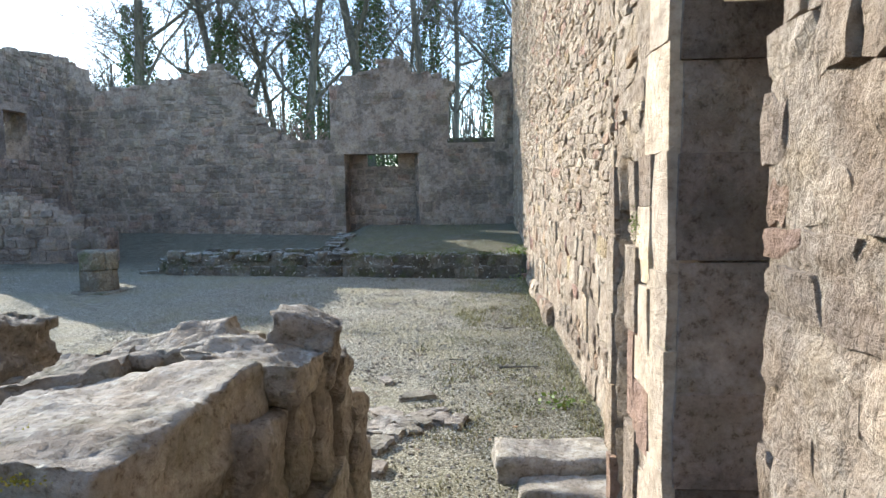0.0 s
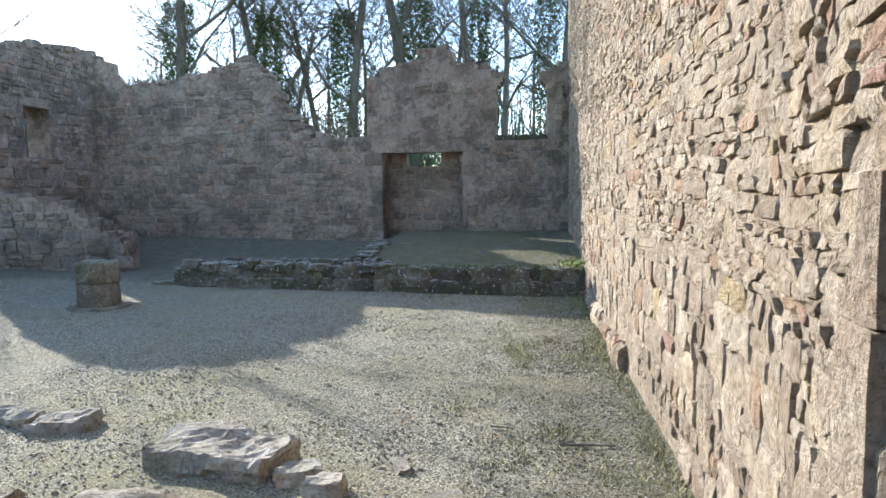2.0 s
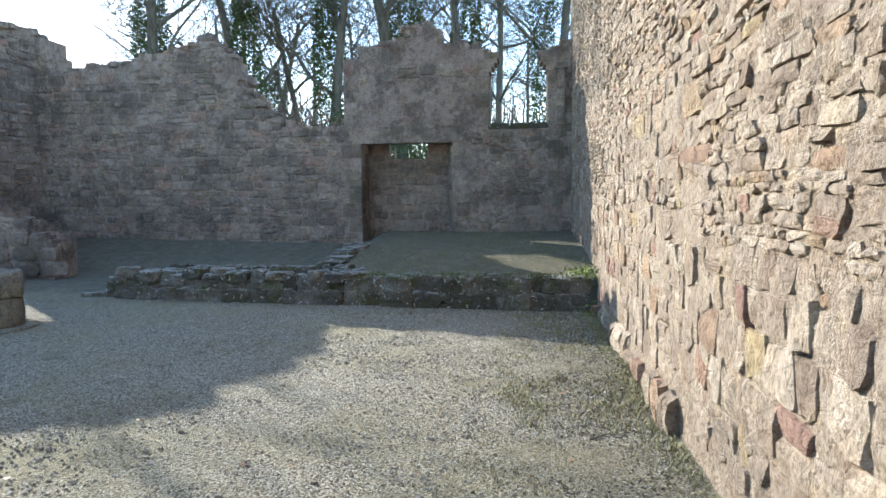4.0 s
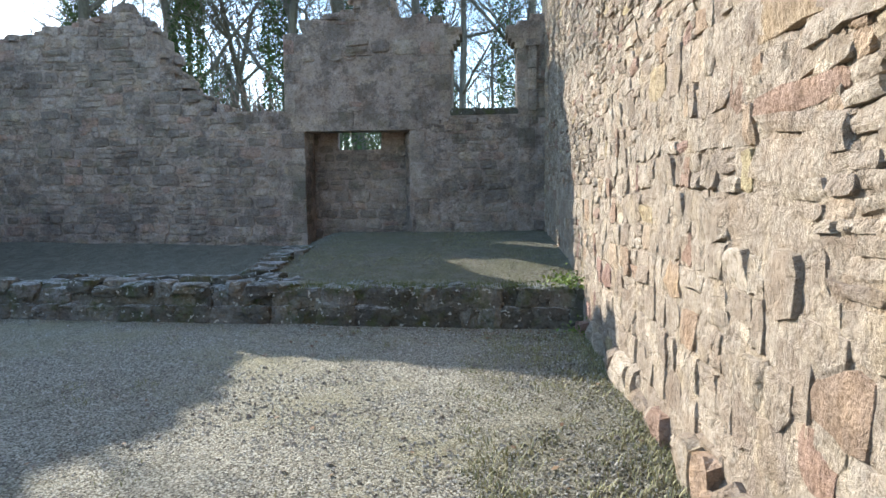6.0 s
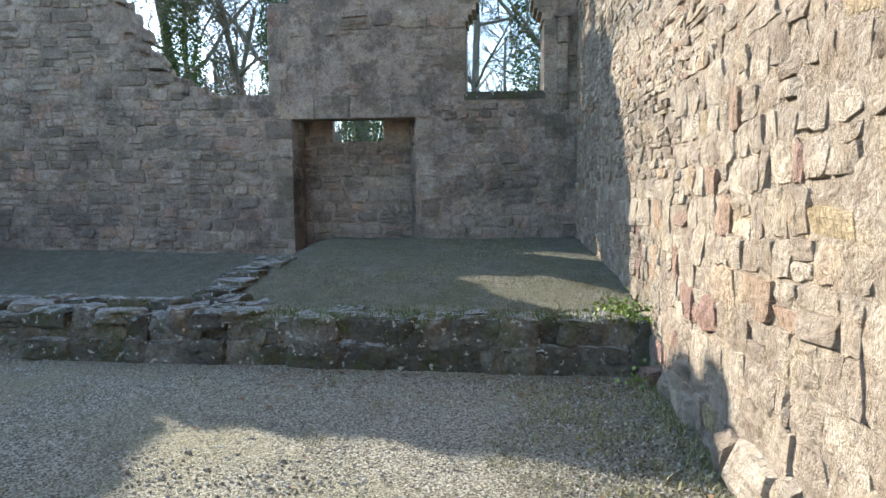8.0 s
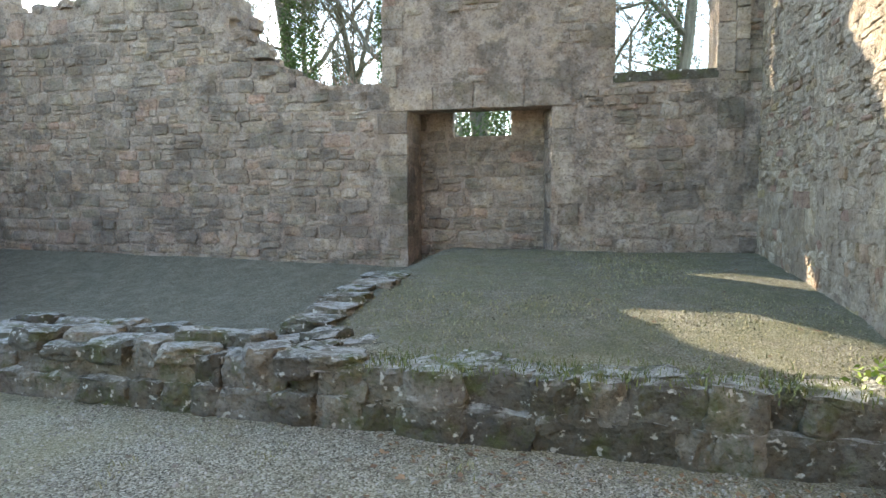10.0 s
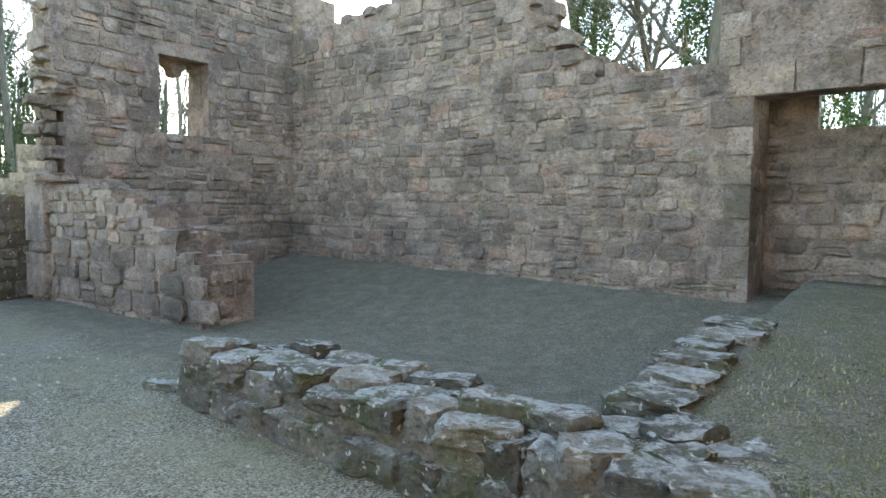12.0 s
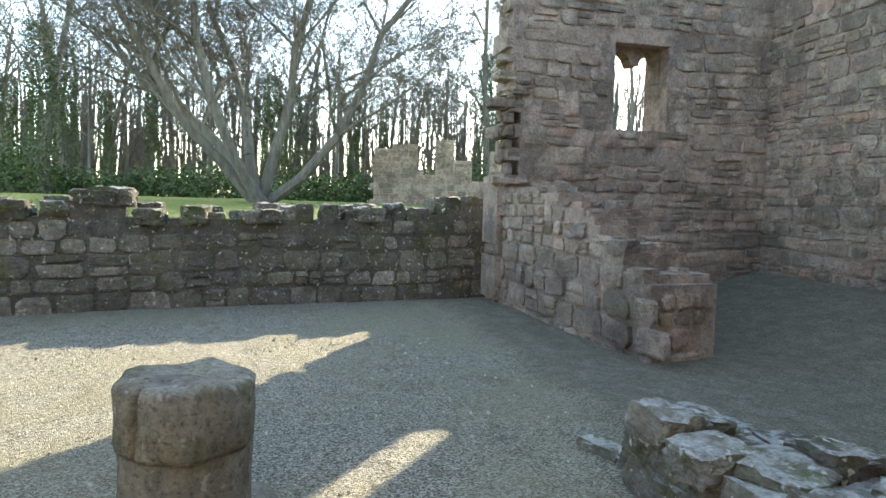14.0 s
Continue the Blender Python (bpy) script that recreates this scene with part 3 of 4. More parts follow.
def back_ok(u, v):
    x = u + BX
    if -3.75 < x < -1.42 and 2.6 < v < 2.98 or -3.95 < x < -3.5 and 0.8 < v < 2.7 or -1.66 < x < -1.2 and 0.8 < v < 2.7:
        return False
    if -3.95 < x < -3.72 and v > 2.9 or -1.05 < x < -0.8 and v > 2.9 or 0.28 < x < 0.55:
        return False
    # the gable keeps most of its render
    if -3.72 < x < -1.05 and v > 2.95 and nz(x * 1.3, v * 1.6, 5.0) > 0.06 - 0.2 * (x < -2.0):
        return False
    return (back_inside(u, v) or -3.5 < x < -1.65 and 2.95 < v < 3.4) and v > ground_z(x, 16.5) - 0.1


rubble(wall_back, back, 0.1, 12.5, 0.05, 5.9, back_ok, lambda u, v: ((0.10, 0.24), (1.1, 2.6)), M_PINK, (0.004, 0.02), lambda u, v: 8.0 < u < 12.4 and v < 2.95 and v > 0.7)
# fireplace: lintel of voussoirs, jamb stones
x = -3.80
for i, w in enumerate((0.62, 0.55, 0.66, 0.62)):
    dressed("lintel_stone", back, x - BX, 2.655, 0.02, w - 0.012, 0.30 + 0.04 * (i % 2), 0.32, wall_back, M_PINK)
    x += w
for side, ux in ((0, -3.55), (1, -1.60)):
    v = 0.8
    for i, h in enumerate((0.33, 0.28, 0.36, 0.30, 0.29, 0.28)):
        w = 0.26 + 0.16 * ((i + side) % 2)
        dressed("jamb_stone", back, (ux - w if side == 0 else ux + 0.03 * max(0, 3 - i)) - BX, v, 0.015, w, h - 0.012, 0.5, wall_back, M_PINK)
        v += h
# quoins at the gable's edges and the window's far jamb
for ux, v0, v1, name in ((-3.9, 2.98, 4.3, "quoin"), (-1.06, 2.98, 4.4, "quoin"), (0.32, 2.98, 4.4, "quoin"), (0.34, 1.0, 2.98, "quoin")):
    v, i = v0, 0
    while v < v1 - 0.1:
        h = min(rnd(0.2, 0.36), v1 - v)
        w = 0.2 + 0.1 * (i % 2)
        dressed(name, back, (ux if ux != -1.06 else -0.85 - w) - BX, v, 0.02, w, h - 0.01, 0.8, wall_back, M_PINK)
        v += h
        i += 1
# moulded springers left standing on both sides of the window gap
for ux, way in ((-0.86, 1), (0.34, -1)):
    for z, reach, h in ((4.05, 0.05, 0.10), (4.15, 0.11, 0.07), (4.22, 0.17, 0.09), (4.31, 0.21, 0.13)):
        dressed("springer", back, ux - BX - (0.1 if way > 0 else reach), z, 0.03, reach + 0.1, h + 0.004, 0.6, wall_back, M_PINK)
for z in (2.95, 3.32, 3.70):
    dressed("shaft_stone", back, 0.52 - BX, z, 0.07, 0.15, 0.37, 0.2, wall_back, M_PINK)
dressed("shaft_stone", back, 0.48 - BX, 4.07, 0.10, 0.24, 0.12, 0.25, wall_back, M_PINK, "moulded band on the shaft")
dressed("sill_stone", back, -0.88 - BX, 2.9, 0.015, 1.24, 0.12, 0.8, wall_back, M_GREY)
# back of the fireplace with its small window
hearth = Face((-3.95, 17.32, 0.0), (1, 0, 0), (0, 1, 0))


def hearth_inside(u, v):
    x = u - 3.95
    return not (-3.08 + 0.04 * nz(v * 9, 1) < x < -2.24 + 0.05 * nz(v * 9, 5) and 2.36 < v < 3.2)


wall_hearth = core("wall_north_hearth", hearth, lines(0, 2.8, 0.1, 0.87, 1.71), lines(0.2, 3.6, 0.12, 2.36, 3.2), 0.14, hearth_inside, M_PINKMORTAR, "dark fireplace back with a small broken window")
rubble(wall_hearth, hearth, 0.05, 2.75, 0.6, 3.0, hearth_inside, lambda u, v: ((0.14, 0.26), (1.1, 2.2)), M_PINK, (0.01, 0.03), lambda u, v: True)
cheek = Face((-3.55, 16.68, 0.0), (0, 1, 0), (-1, 0, 0))
rubble(wall_hearth, cheek, 0.0, 0.62, 0.75, 2.6, lambda u, v: 0.02 < u < 0.6, lambda u, v: ((0.2, 0.3), (1.0, 1.9)), M_PINK, (0.01, 0.02))
# the other cheek is splayed towards the room
splay = Face((-1.79, 17.31, 0.0), (0.19, -0.64, 0), (0.64, 0.19, 0))
wall_cheek = core("wall_north_cheek", splay, lines(0, 0.655, 0.09), lines(0.5, 2.64, 0.1), 0.16, lambda u, v: True, M_PINKMORTAR, "splayed sunlit cheek of the fireplace")
rubble(wall_cheek, splay, 0.0, 0.65, 0.75, 2.62, lambda u, v: 0.02 < u < 0.64, lambda u, v: ((0.16, 0.28), (1.0, 1.9)), M_PINK, (0.006, 0.016))


def back_head(u):
    x = u + BX
    return None if -5.3 < x < -3.75 or x > -0.95 else sky_line(x)


top_rubble(wall_back, back, 0.8, 10.8, back_head, T, M_PINK, BLOCKS_PINK, 0.2, (0.14, 0.3), (0.07, 0.2))

# ---- ruined range on the sunny side: tall wall with the lancet, low wall, stub ----
LX = -10.9
left = Face((LX, 17.5, 0.0), (0, -1, 0), (-1, 0, 0))
left_top = profile([(0, 5.1), (0.8, 5.2), (1.4, 5.2), (2.5, 5.05), (3.2, 4.9), (4.2, 4.5), (4.45, 4.2), (4.7, 3.9), (4.9, 3.75)])


def left_inside(u, v):
    y = 17.5 - u
    if y < 12.86 + 0.10 * nz(v * 2.6, 4.0) - (0.1 if v < 1.7 else 0.0) + (0.14 if 1.9 < v < 2.7 else 0.0):
        return False
    if 14.29 < y < 15.07 and 2.54 < v < 3.66:
        return False
    return v < left_top(u) + 0.12 * nz(u * 2.5, 2.2)


wall_left = core("wall_west", left, lines(0, 4.9, 0.07, 2.43, 3.21), lines(-0.1, 6.9, 0.08, 2.54, 3.66), 0.6, left_inside, M_PINKMORTAR, "tall shaded ruined wall with a two-light pointed window")
rubble(wall_left, left, 0.8, 4.8, 0.1, 6.6, left_inside, lambda u, v: ((0.13, 0.26), (1.1, 2.4)), M_PINK, (0.006, 0.026))
# the window's head: two pointed lights, the mullion and tracery between them broken away
head = Face((LX - 0.2, 15.09, 0.0), (0, -1, 0), (-1, 0, 0))


def head_inside(u, v):
    y = 15.09 - u
    for c in (14.47, 14.88):
        a = abs(y - c)
        if a < 0.175 and v < 3.40 + 0.21 * (1 - (a / 0.175) ** 1.6):
            return False
    return not (14.5 < y < 14.86 and v < 3.42 + 0.02 * nz(y * 20, 1.0))


core("window_1", head, lines(0, 0.82, 0.02), lines(3.22, 3.68, 0.02), 0.22, head_inside, M_PINK, "broken pointed tracery head of a two-light window")
for i in range(14):
    z = 1.75 + i * 0.17 + rnd(-0.04, 0.04)
    if rnd(0, 1) < 0.75:
        ob = part("toothing_stone", random.choice(BLOCKS_PINK), M_PINK, wall_left)
        ob.matrix_world = pose(LX - rnd(0.1, 0.45), 12.93 + rnd(-0.08, 0.08), z, 0, 0, rnd(-20, 20)) @ Matrix.Diagonal((rnd(0.25, 0.4), rnd(0.2, 0.5), rnd(0.08, 0.16), 1))

broken_end = Face((LX - 0.6, 12.9, 0.0), (1, 0, 0), (0, 1, 0))
rubble(wall_left, broken_end, 0.0, 0.6, 1.5, 4.2, lambda u, v: 0 < u < 0.6, lambda u, v: ((0.12, 0.24), (0.9, 1.8)), M_PINK, (0.03, 0.09))
lower_end = Face((LX - 0.6, 12.79, 0.0), (1, 0, 0), (0, 1, 0))
rubble(wall_left, lower_end, 0.0, 0.62, 0.1, 1.75, lambda u, v: 0 < u < 0.62, lambda u, v: ((0.14, 0.26), (0.9, 1.8)), M_PINK, (0.02, 0.05))

low = Face((-12.14, 14.1, 0.0), (0.19, -1.0, 0), (-1.0, -0.19, 0))
low_top = profile([(0, 1.6), (1.6, 1.46), (2.2, 1.30), (4.8, 1.24), (5.7, 1.22), (5.8, 1.42), (6.4, 1.46), (6.6, 1.25), (8.0, 1.28), (10.0, 1.3), (20, 1.35)])


def low_inside(u, v):
    return v < low_top(u) + 0.05 * nz(u * 3.1, 8)


wall_low = core("wall_west_low", low, lines(0, 19, 0.2), lines(-0.1, 1.7, 0.09), 0.6, low_inside, M_FOOT, "low broken courtyard wall of squared grey stone, lawn behind")
rubble(wall_low, low, 0.1, 18.9, 0.04, 1.5, low_inside, lambda u, v: ((0.14, 0.27), (0.9, 2.1)), M_FOOT, (0.004, 0.02), lambda u, v: u < 9.5)
top_rubble(wall_left, left, 0.9, 4.5, lambda u: left_top(u), 0.6, M_PINK, BLOCKS_PINK, 0.22, (0.14, 0.28), (0.07, 0.18))
top_rubble(wall_low, low, 0.3, 18, lambda u: low_top(u), 0.6, M_GREY, BLOCKS_GREY, 0.3, (0.18, 0.34), (0.12, 0.25))

stub = Face((-11.3, 12.8, 0.0), (0.9934, 0.1144, 0), (-0.1144, 0.9934, 0))
STUB = 3.3
stub_top = profile([(0, 1.72), (1.2, 1.66), (1.7, 1.64), (1.75, 1.52), (2.2, 1.48), (2.25, 1.40), (2.5, 1.36), (2.55, 1.2), (2.9, 1.12), (2.94, 0.98), (3.15, 0.92), (3.3, 0.8)])


def stub_inside(u, v):
    return v < stub_top(u) + 0.03 * nz(u * 4, 3)


wall_stub = core("wall_west_stub", stub, lines(0, STUB, 0.1), lines(-0.1, 1.9, 0.08), 0.72, stub_inside, M_PINKMORTAR, "stepped remains of a broken cross wall")
rubble(wall_stub, stub, 0.05, STUB - 0.02, 0.1, 1.7, stub_inside, lambda u, v: ((0.14, 0.28), (1.0, 2.0)), M_PINK, (0.012, 0.04), lambda u, v: True)
stub_end = Face(stub.at(STUB, 0.0), (-0.1144, 0.9934, 0), (-0.9934, -0.1144, 0))
rubble(wall_stub, stub_end, 0.02, 0.71, 0.1, 0.8, lambda u, v: 0 < u < 0.72 and v < 0.8, lambda u, v: ((0.12, 0.2), (0.9, 1.5)), M_PINK, (0.012, 0.04))
top_rubble(wall_stub, stub, 0.15, STUB - 0.12, lambda u: min(stub_top(u - 0.12), stub_top(u + 0.12)), 0.72, M_PINK, BLOCKS_PINK, 0.24, (0.13, 0.24), (0.08, 0.15))

# unseen wall behind the walk, added to close the court and cut sky light
rear = Face((-12.4, -6.0, 0.0), (1, 0, 0), (0, -1, 0))
core("wall_south", rear, lines(0, 14, 0.5), lines(-0.1, 4.6, 0.4), 0.6, lambda u, v: True, M_PINKMORTAR, "unseen plain sandstone wall added behind the walk, its height cuts sky light")

# ---- low ruined wall across the court ----
low_wall = tagged(new("low_stone_wall"), "low mossy dry-stone wall of uneven grey blocks", "stone wall")
low_wall.location = (-2.7, 12.1, 0.0)


def lay(parent, name, meshes, x, y, z, sx, sy, sz, turn=0.0, tip=0.0, material=None):
    ob = part(name, random.choice(meshes), material, parent)
    ob.matrix_world = pose(x, y, z, tip, rnd(-3, 3), turn) @ Matrix.Diagonal((sx, sy, sz, 1))
    return ob


bpy.context.view_layer.update()
random.seed(21)
for course in range(2):
    for row, y in ((0, 12.03), (1, 12.33)):
        x = -6.02 + rnd(0, 0.06)
        while x < (0.74 if row == 0 else -2.9):
            w = rnd(0.17, 0.42)
            g = ground_z(x, 11.5) - 0.04
            h = (0.41 - g) / 2
            lay(low_wall, "stone", BLOCKS_GREY, x + w / 2, y - 0.03 * (1 - course) + rnd(-0.02, 0.02), g + course * h, w * 1.1, rnd(0.28, 0.36), h * 1.22, rnd(-5, 5))
            x += w
x = -6.0
while x < 0.7:
    w = rnd(0.17, 0.34)
    if x < -2.5:
        for y in (11.96, 12.17, 12.38):
            if rnd(0, 1) < 0.8:
                lay(low_wall, "capstone", BLOCKS_GREY, x + w / 2 + rnd(-0.05, 0.05), y + rnd(-0.04, 0.04), 0.37 + rnd(-0.03, 0.03), w * rnd(0.95, 1.2), rnd(0.2, 0.32), rnd(0.10, 0.19), rnd(-35, 35), rnd(-5, 5))
    elif rnd(0, 1) < 0.75:
        lay(low_wall, "capstone", BLOCKS_GREY, x + w / 2, 12.08 + rnd(-0.08, 0.14), 0.385, w * 1.25, rnd(0.22, 0.4), rnd(0.06, 0.10), rnd(-20, 20), rnd(-4, 4))
    x += w
lay(low_wall, "stone", BLOCKS_GREY, -6.1, 12.12, 0.05, 0.3, 0.34, 0.36, 12)
lay(low_wall, "fallen_stone", BLOCKS_GREY, -6.42, 11.95, 0.08, 0.3, 0.16, 0.10, 20)
kerb = tagged(new("stone_kerb"), "line of flat worn kerb slabs edging the raised floor", "kerb")
kerb.location = (-3.0, 13.3, 0.4)
bpy.context.view_layer.update()
y = 12.5
while y < 14.3:
    w = rnd(0.26, 0.44)
    lay(kerb, "slab", BLOCKS_GREY, -3.02 + rnd(-0.04, 0.04), y + w / 2, ground_z(-2.95, y + w / 2) - 0.10, rnd(0.3, 0.42), w * 1.05, 0.15, rnd(-8, 8))
    lay(kerb, "stone", BLOCKS_GREY, -3.05, y + w / 2, 0.02, 0.4, w * 1.05, 0.52, rnd(-4, 4))
    y += w


# ---- stone column drum ----
def column_drum(x, y, z):
    thing = tagged(new("column_drum"), "broken round sandstone column base of two drums on gravel", "column")
    thing.location = (x, y, z)
    bpy.context.view_layer.update()

    def ring(name, z0, z1, r, worn, label="", n=40, crack=0.0):
        bm = bmesh.new()
        prof = [(0.0, r * 0.985), (0.02, r), ((z1 - z0) * 0.5, r), (z1 - z0 - worn, r), (z1 - z0 - worn * 0.35, r - worn * 0.5), (z1 - z0, r - worn * 1.4), (z1 - z0 + 0.004, r * 0.55), (z1 - z0, r * 0.2)]
        rows = []
        for h, rr in prof:
            row = []
            for i in range(n):
                a = 2 * math.pi * i / n
                c, s = math.cos(a), math.sin(a)
                chip = 0.03 * nz(c * 2 + z0 * 9, s * 2, h * 6) + 0.012 * nz(c * 7, s * 7, h * 14)
                gap = (a - radians(322)) / 0.05
                chip -= crack * math.exp(-gap * gap)
                dz = 0.025 * nz(c * rr * 7 + 3, s * rr * 7, 2.0) if h > (z1 - z0) * 0.6 else 0.0
                row.append(bm.verts.new((c * (rr + chip), s * (rr + chip), z0 + h + dz)))
            rows.append(row)
        for a, b in zip(rows, rows[1:]):
            for i in range(n):
                bm.faces.new((a[i], a[(i + 1) % n], b[(i + 1) % n], b[i]))
        bm.faces.new(rows[-1])
        bm.faces.new(rows[0][::-1])
        for f in bm.faces:
            f.smooth = True
        part(name, bm, M_DRUM, thing, label)

    ring("plinth", -0.04, 0.05, 0.42, 0.015, "thin worn round base slab")
    ring("lower_drum", 0.045, 0.375, 0.27, 0.01)
    ring("upper_drum", 0.38, 0.67, 0.28, 0.03, "chipped upper drum with weathered top", 120, 0.035)


column_drum(-6.05, 9.76, 0.08)

# ---- broken wall end beside the start of the walk ----
near_wall = tagged(new("broken_wall_end"), "thick broken wall of large rough slabs with moss", "stone wall")
near_wall.location = (-1.3, 1.6, 0.0)
bpy.context.view_layer.update()


def rock(sx, sy, sz, seed, step=0.04, rugged=1.0, smooth=True):
    """A broken slab at real size, standing on z = 0: chipped edges, split bedding planes, pitted top."""
    nx, ny, nzs = max(3, round(sx / step)), max(3, round(sy / step)), max(3, round(sz / step))
    verts, index, faces = [], {}, []

    def vid(i, j, k):
        if (i, j, k) not in index:
            p = Vector(((i / nx - 0.5) * sx, (j / ny - 0.5) * sy, k / nzs * sz))
            n = (i in (0, nx)) + (j in (0, ny)) + (k in (0, nzs))
            c = Vector((0, 0, sz / 2))
            s = seed * 3.17
            if n > 1:
                p += (c - p).normalized() * (n - 1) * (0.008 + 0.03 * max(0.0, nz(p.x * 5 + s, p.y * 5, p.z * 5)))
            d = 0.045 * Vector((nz(p.x * 2.6 + s, p.y * 2.6, p.z * 2.6), nz(p.x * 2.6, p.y * 2.6 + s, p.z * 2.6), 0.6 * nz(p.x * 2.6, p.y * 2.6, p.z * 2.6 + s)))
            d += 0.009 * Vector((nz(p.x * 26 + s, p.y * 26, p.z * 20), nz(p.x * 26, p.y * 26 + s, p.z * 20), nz(p.x * 26, p.y * 26, p.z * 26 + s)))
            bed = math.floor(p.z * 15 + 1.6 * nz(p.x * 1.7 + s, p.y * 1.7) + s)
            if i in (0, nx):
                d.x += (1 if i else -1) * 0.05 * nz(bed * 3.7 + s, p.y * 4.5, i)
            if j in (0, ny):
                d.y += (1 if j else -1) * 0.05 * nz(bed * 5.3 + s, p.x * 4.5, j)
            if k == nzs:
                t = nz(p.x * 2.4 + s, p.y * 3.4, 2.0 + s) + 0.35 * nz(p.x * 8 + s, p.y * 8, 6.0)
                d.z += 0.042 * math.floor(t * 4.0 + 0.5) / 2.0 - 0.01
                d.z += 0.005 * nz(p.x * 5 + s, p.y * 40, 3.0)
            index[(i, j, k)] = len(verts)
            verts.append(p + d * rugged)
        return index[(i, j, k)]

    for i in range(nx):
        for j in range(ny):
            faces.append((vid(i, j, 0), vid(i, j + 1, 0), vid(i + 1, j + 1, 0), vid(i + 1, j, 0)))
            faces.append((vid(i, j, nzs), vid(i + 1, j, nzs), vid(i + 1, j + 1, nzs), vid(i, j + 1, nzs)))
    for k in range(nzs):
        for i in range(nx):
            faces.append((vid(i, 0, k), vid(i + 1, 0, k), vid(i + 1, 0, k + 1), vid(i, 0, k + 1)))
            faces.append((vid(i, ny, k), vid(i, ny, k + 1), vid(i + 1, ny, k + 1), vid(i + 1, ny, k)))
        for j in range(ny):
            faces.append((vid(0, j, k), vid(0, j, k + 1), vid(0, j + 1, k + 1), vid(0, j + 1, k)))
            faces.append((vid(nx, j, k), vid(nx, j + 1, k), vid(nx, j + 1, k + 1), vid(nx, j, k + 1)))
    return mesh_of("rock", verts, faces, M_ROCK, smooth)


def set_rock(parent, name, x, y, top, sx, sy, sz, turn=0.0, tip=0.0, lean=0.0, rugged=1.0, step=0.03):
    ob = part(name, rock(sx, sy, sz, x * 5 + y * 3, step, rugged, True), M_ROCK, parent)
    ob.matrix_world = pose(x, y, top - sz, tip, lean, turn)
    return ob


random.seed(5)
# hidden heart of the wall, two courses
for z, h in ((0.34, 0.40), (0.72, 0.40)):
    y = 0.2
    while y < 2.5:
        d = min(rnd(0.45, 0.7), 2.62 - y)
        x = -0.78
        while x > (-2.6 if z < 0.5 else -1.7):
            w = rnd(0.45, 0.75)
            set_rock(near_wall, "slab", x - w / 2, y + d / 2, z + rnd(-0.02, 0.02), w * 1.05, d * 1.05, h, rnd(-4, 4), step=0.08)
            x -= w
        y += d
# tall facing blocks of the sunless end
for y, d, x, z0, z1 in ((0.45, 0.5, -0.72, 0.0, 0.5), (0.95, 0.45, -0.74, 0.0, 0.42), (1.38, 0.42, -0.74, 0.0, 0.46), (1.78, 0.36, -0.71, 0.0, 0.40), (2.12, 0.32, -0.66, 0.0, 0.52), (2.42, 0.28, -0.64, 0.0, 0.48),
                        (0.6, 0.6, -0.76, 0.44, 0.9), (1.15, 0.48, -0.80, 0.40, 0.84), (1.58, 0.36, -0.80, 0.44, 0.86), (1.90, 0.30, -0.74, 0.38, 0.88), (2.18, 0.24, -0.69, 0.50, 0.90), (2.42, 0.22, -0.68, 0.46, 0.92)):
    set_rock(near_wall, "facing_stone", x - 0.08, y, z1, 0.3, d * 1.02, z1 - z0, rnd(-4, 4), 0, rnd(-3, 2), 0.7)
for x, y, z, sx, sy, sz, turn, tip, lean in (
        (-1.05, 1.62, 0.975, 0.66, 0.82, 0.24, -4, 1, -4), (-1.15, 0.92, 0.95, 0.80, 0.66, 0.24, 8, -2, 0), (-0.79, 2.17, 1.01, 0.38, 0.36, 0.16, -4, -3, 2), (-0.72, 2.43, 1.08, 0.26, 0.24, 0.26, 10, -4, 8),
        (-1.24, 2.50, 0.98, 0.52, 0.34, 0.26, 8, 3, -6), (-1.44, 2.16, 0.93, 0.40, 0.46, 0.24, 22, -3, -8), (-1.02, 2.50, 0.94, 0.24, 0.24, 0.2, -20, 4, 3), (-1.13, 2.16, 0.86, 0.34, 0.28, 0.14, 14, 2, 3),
        (-1.62, 1.60, 0.80, 0.56, 0.5, 0.24, -14, 2, -6), (-1.72, 1.05, 0.78, 0.60, 0.56, 0.24, 6, -2, -4), (-1.80, 2.32, 0.74, 0.46, 0.40, 0.4, 30, 3, -5), (-1.95, 2.85, 0.68, 0.50, 0.36, 0.68, -12, 2, 4),
        (-2.56, 2.88, 0.98, 0.78, 0.56, 0.98, -8, 0, 0), (-2.3, 1.5, 0.55, 0.7, 0.8, 0.26, 0, 0, 0)):
    set_rock(near_wall, "top_slab", x, y, z, sx, sy, sz, turn, tip, lean, 1.3 if z > 0.97 and sx > 0.7 else 0.52 if sx > 0.6 else 0.8, 0.02)
for x, y, z, sx, sy, turn in ((-0.66, 2.62, 0.90, 0.18, 0.20, 6), (-0.63, 2.78, 0.70, 0.18, 0.18, -12), (-0.61, 2.92, 0.40, 0.16, 0.16, 20), (-0.9, 2.66, 0.62, 0.34, 0.26, 5), (-1.3, 2.72, 0.56, 0.46, 0.24, -5)):
    set_rock(near_wall, "end_stone", x, y, z, sx, sy, z + 0.04, turn, 0, 0, 0.7, 0.035)
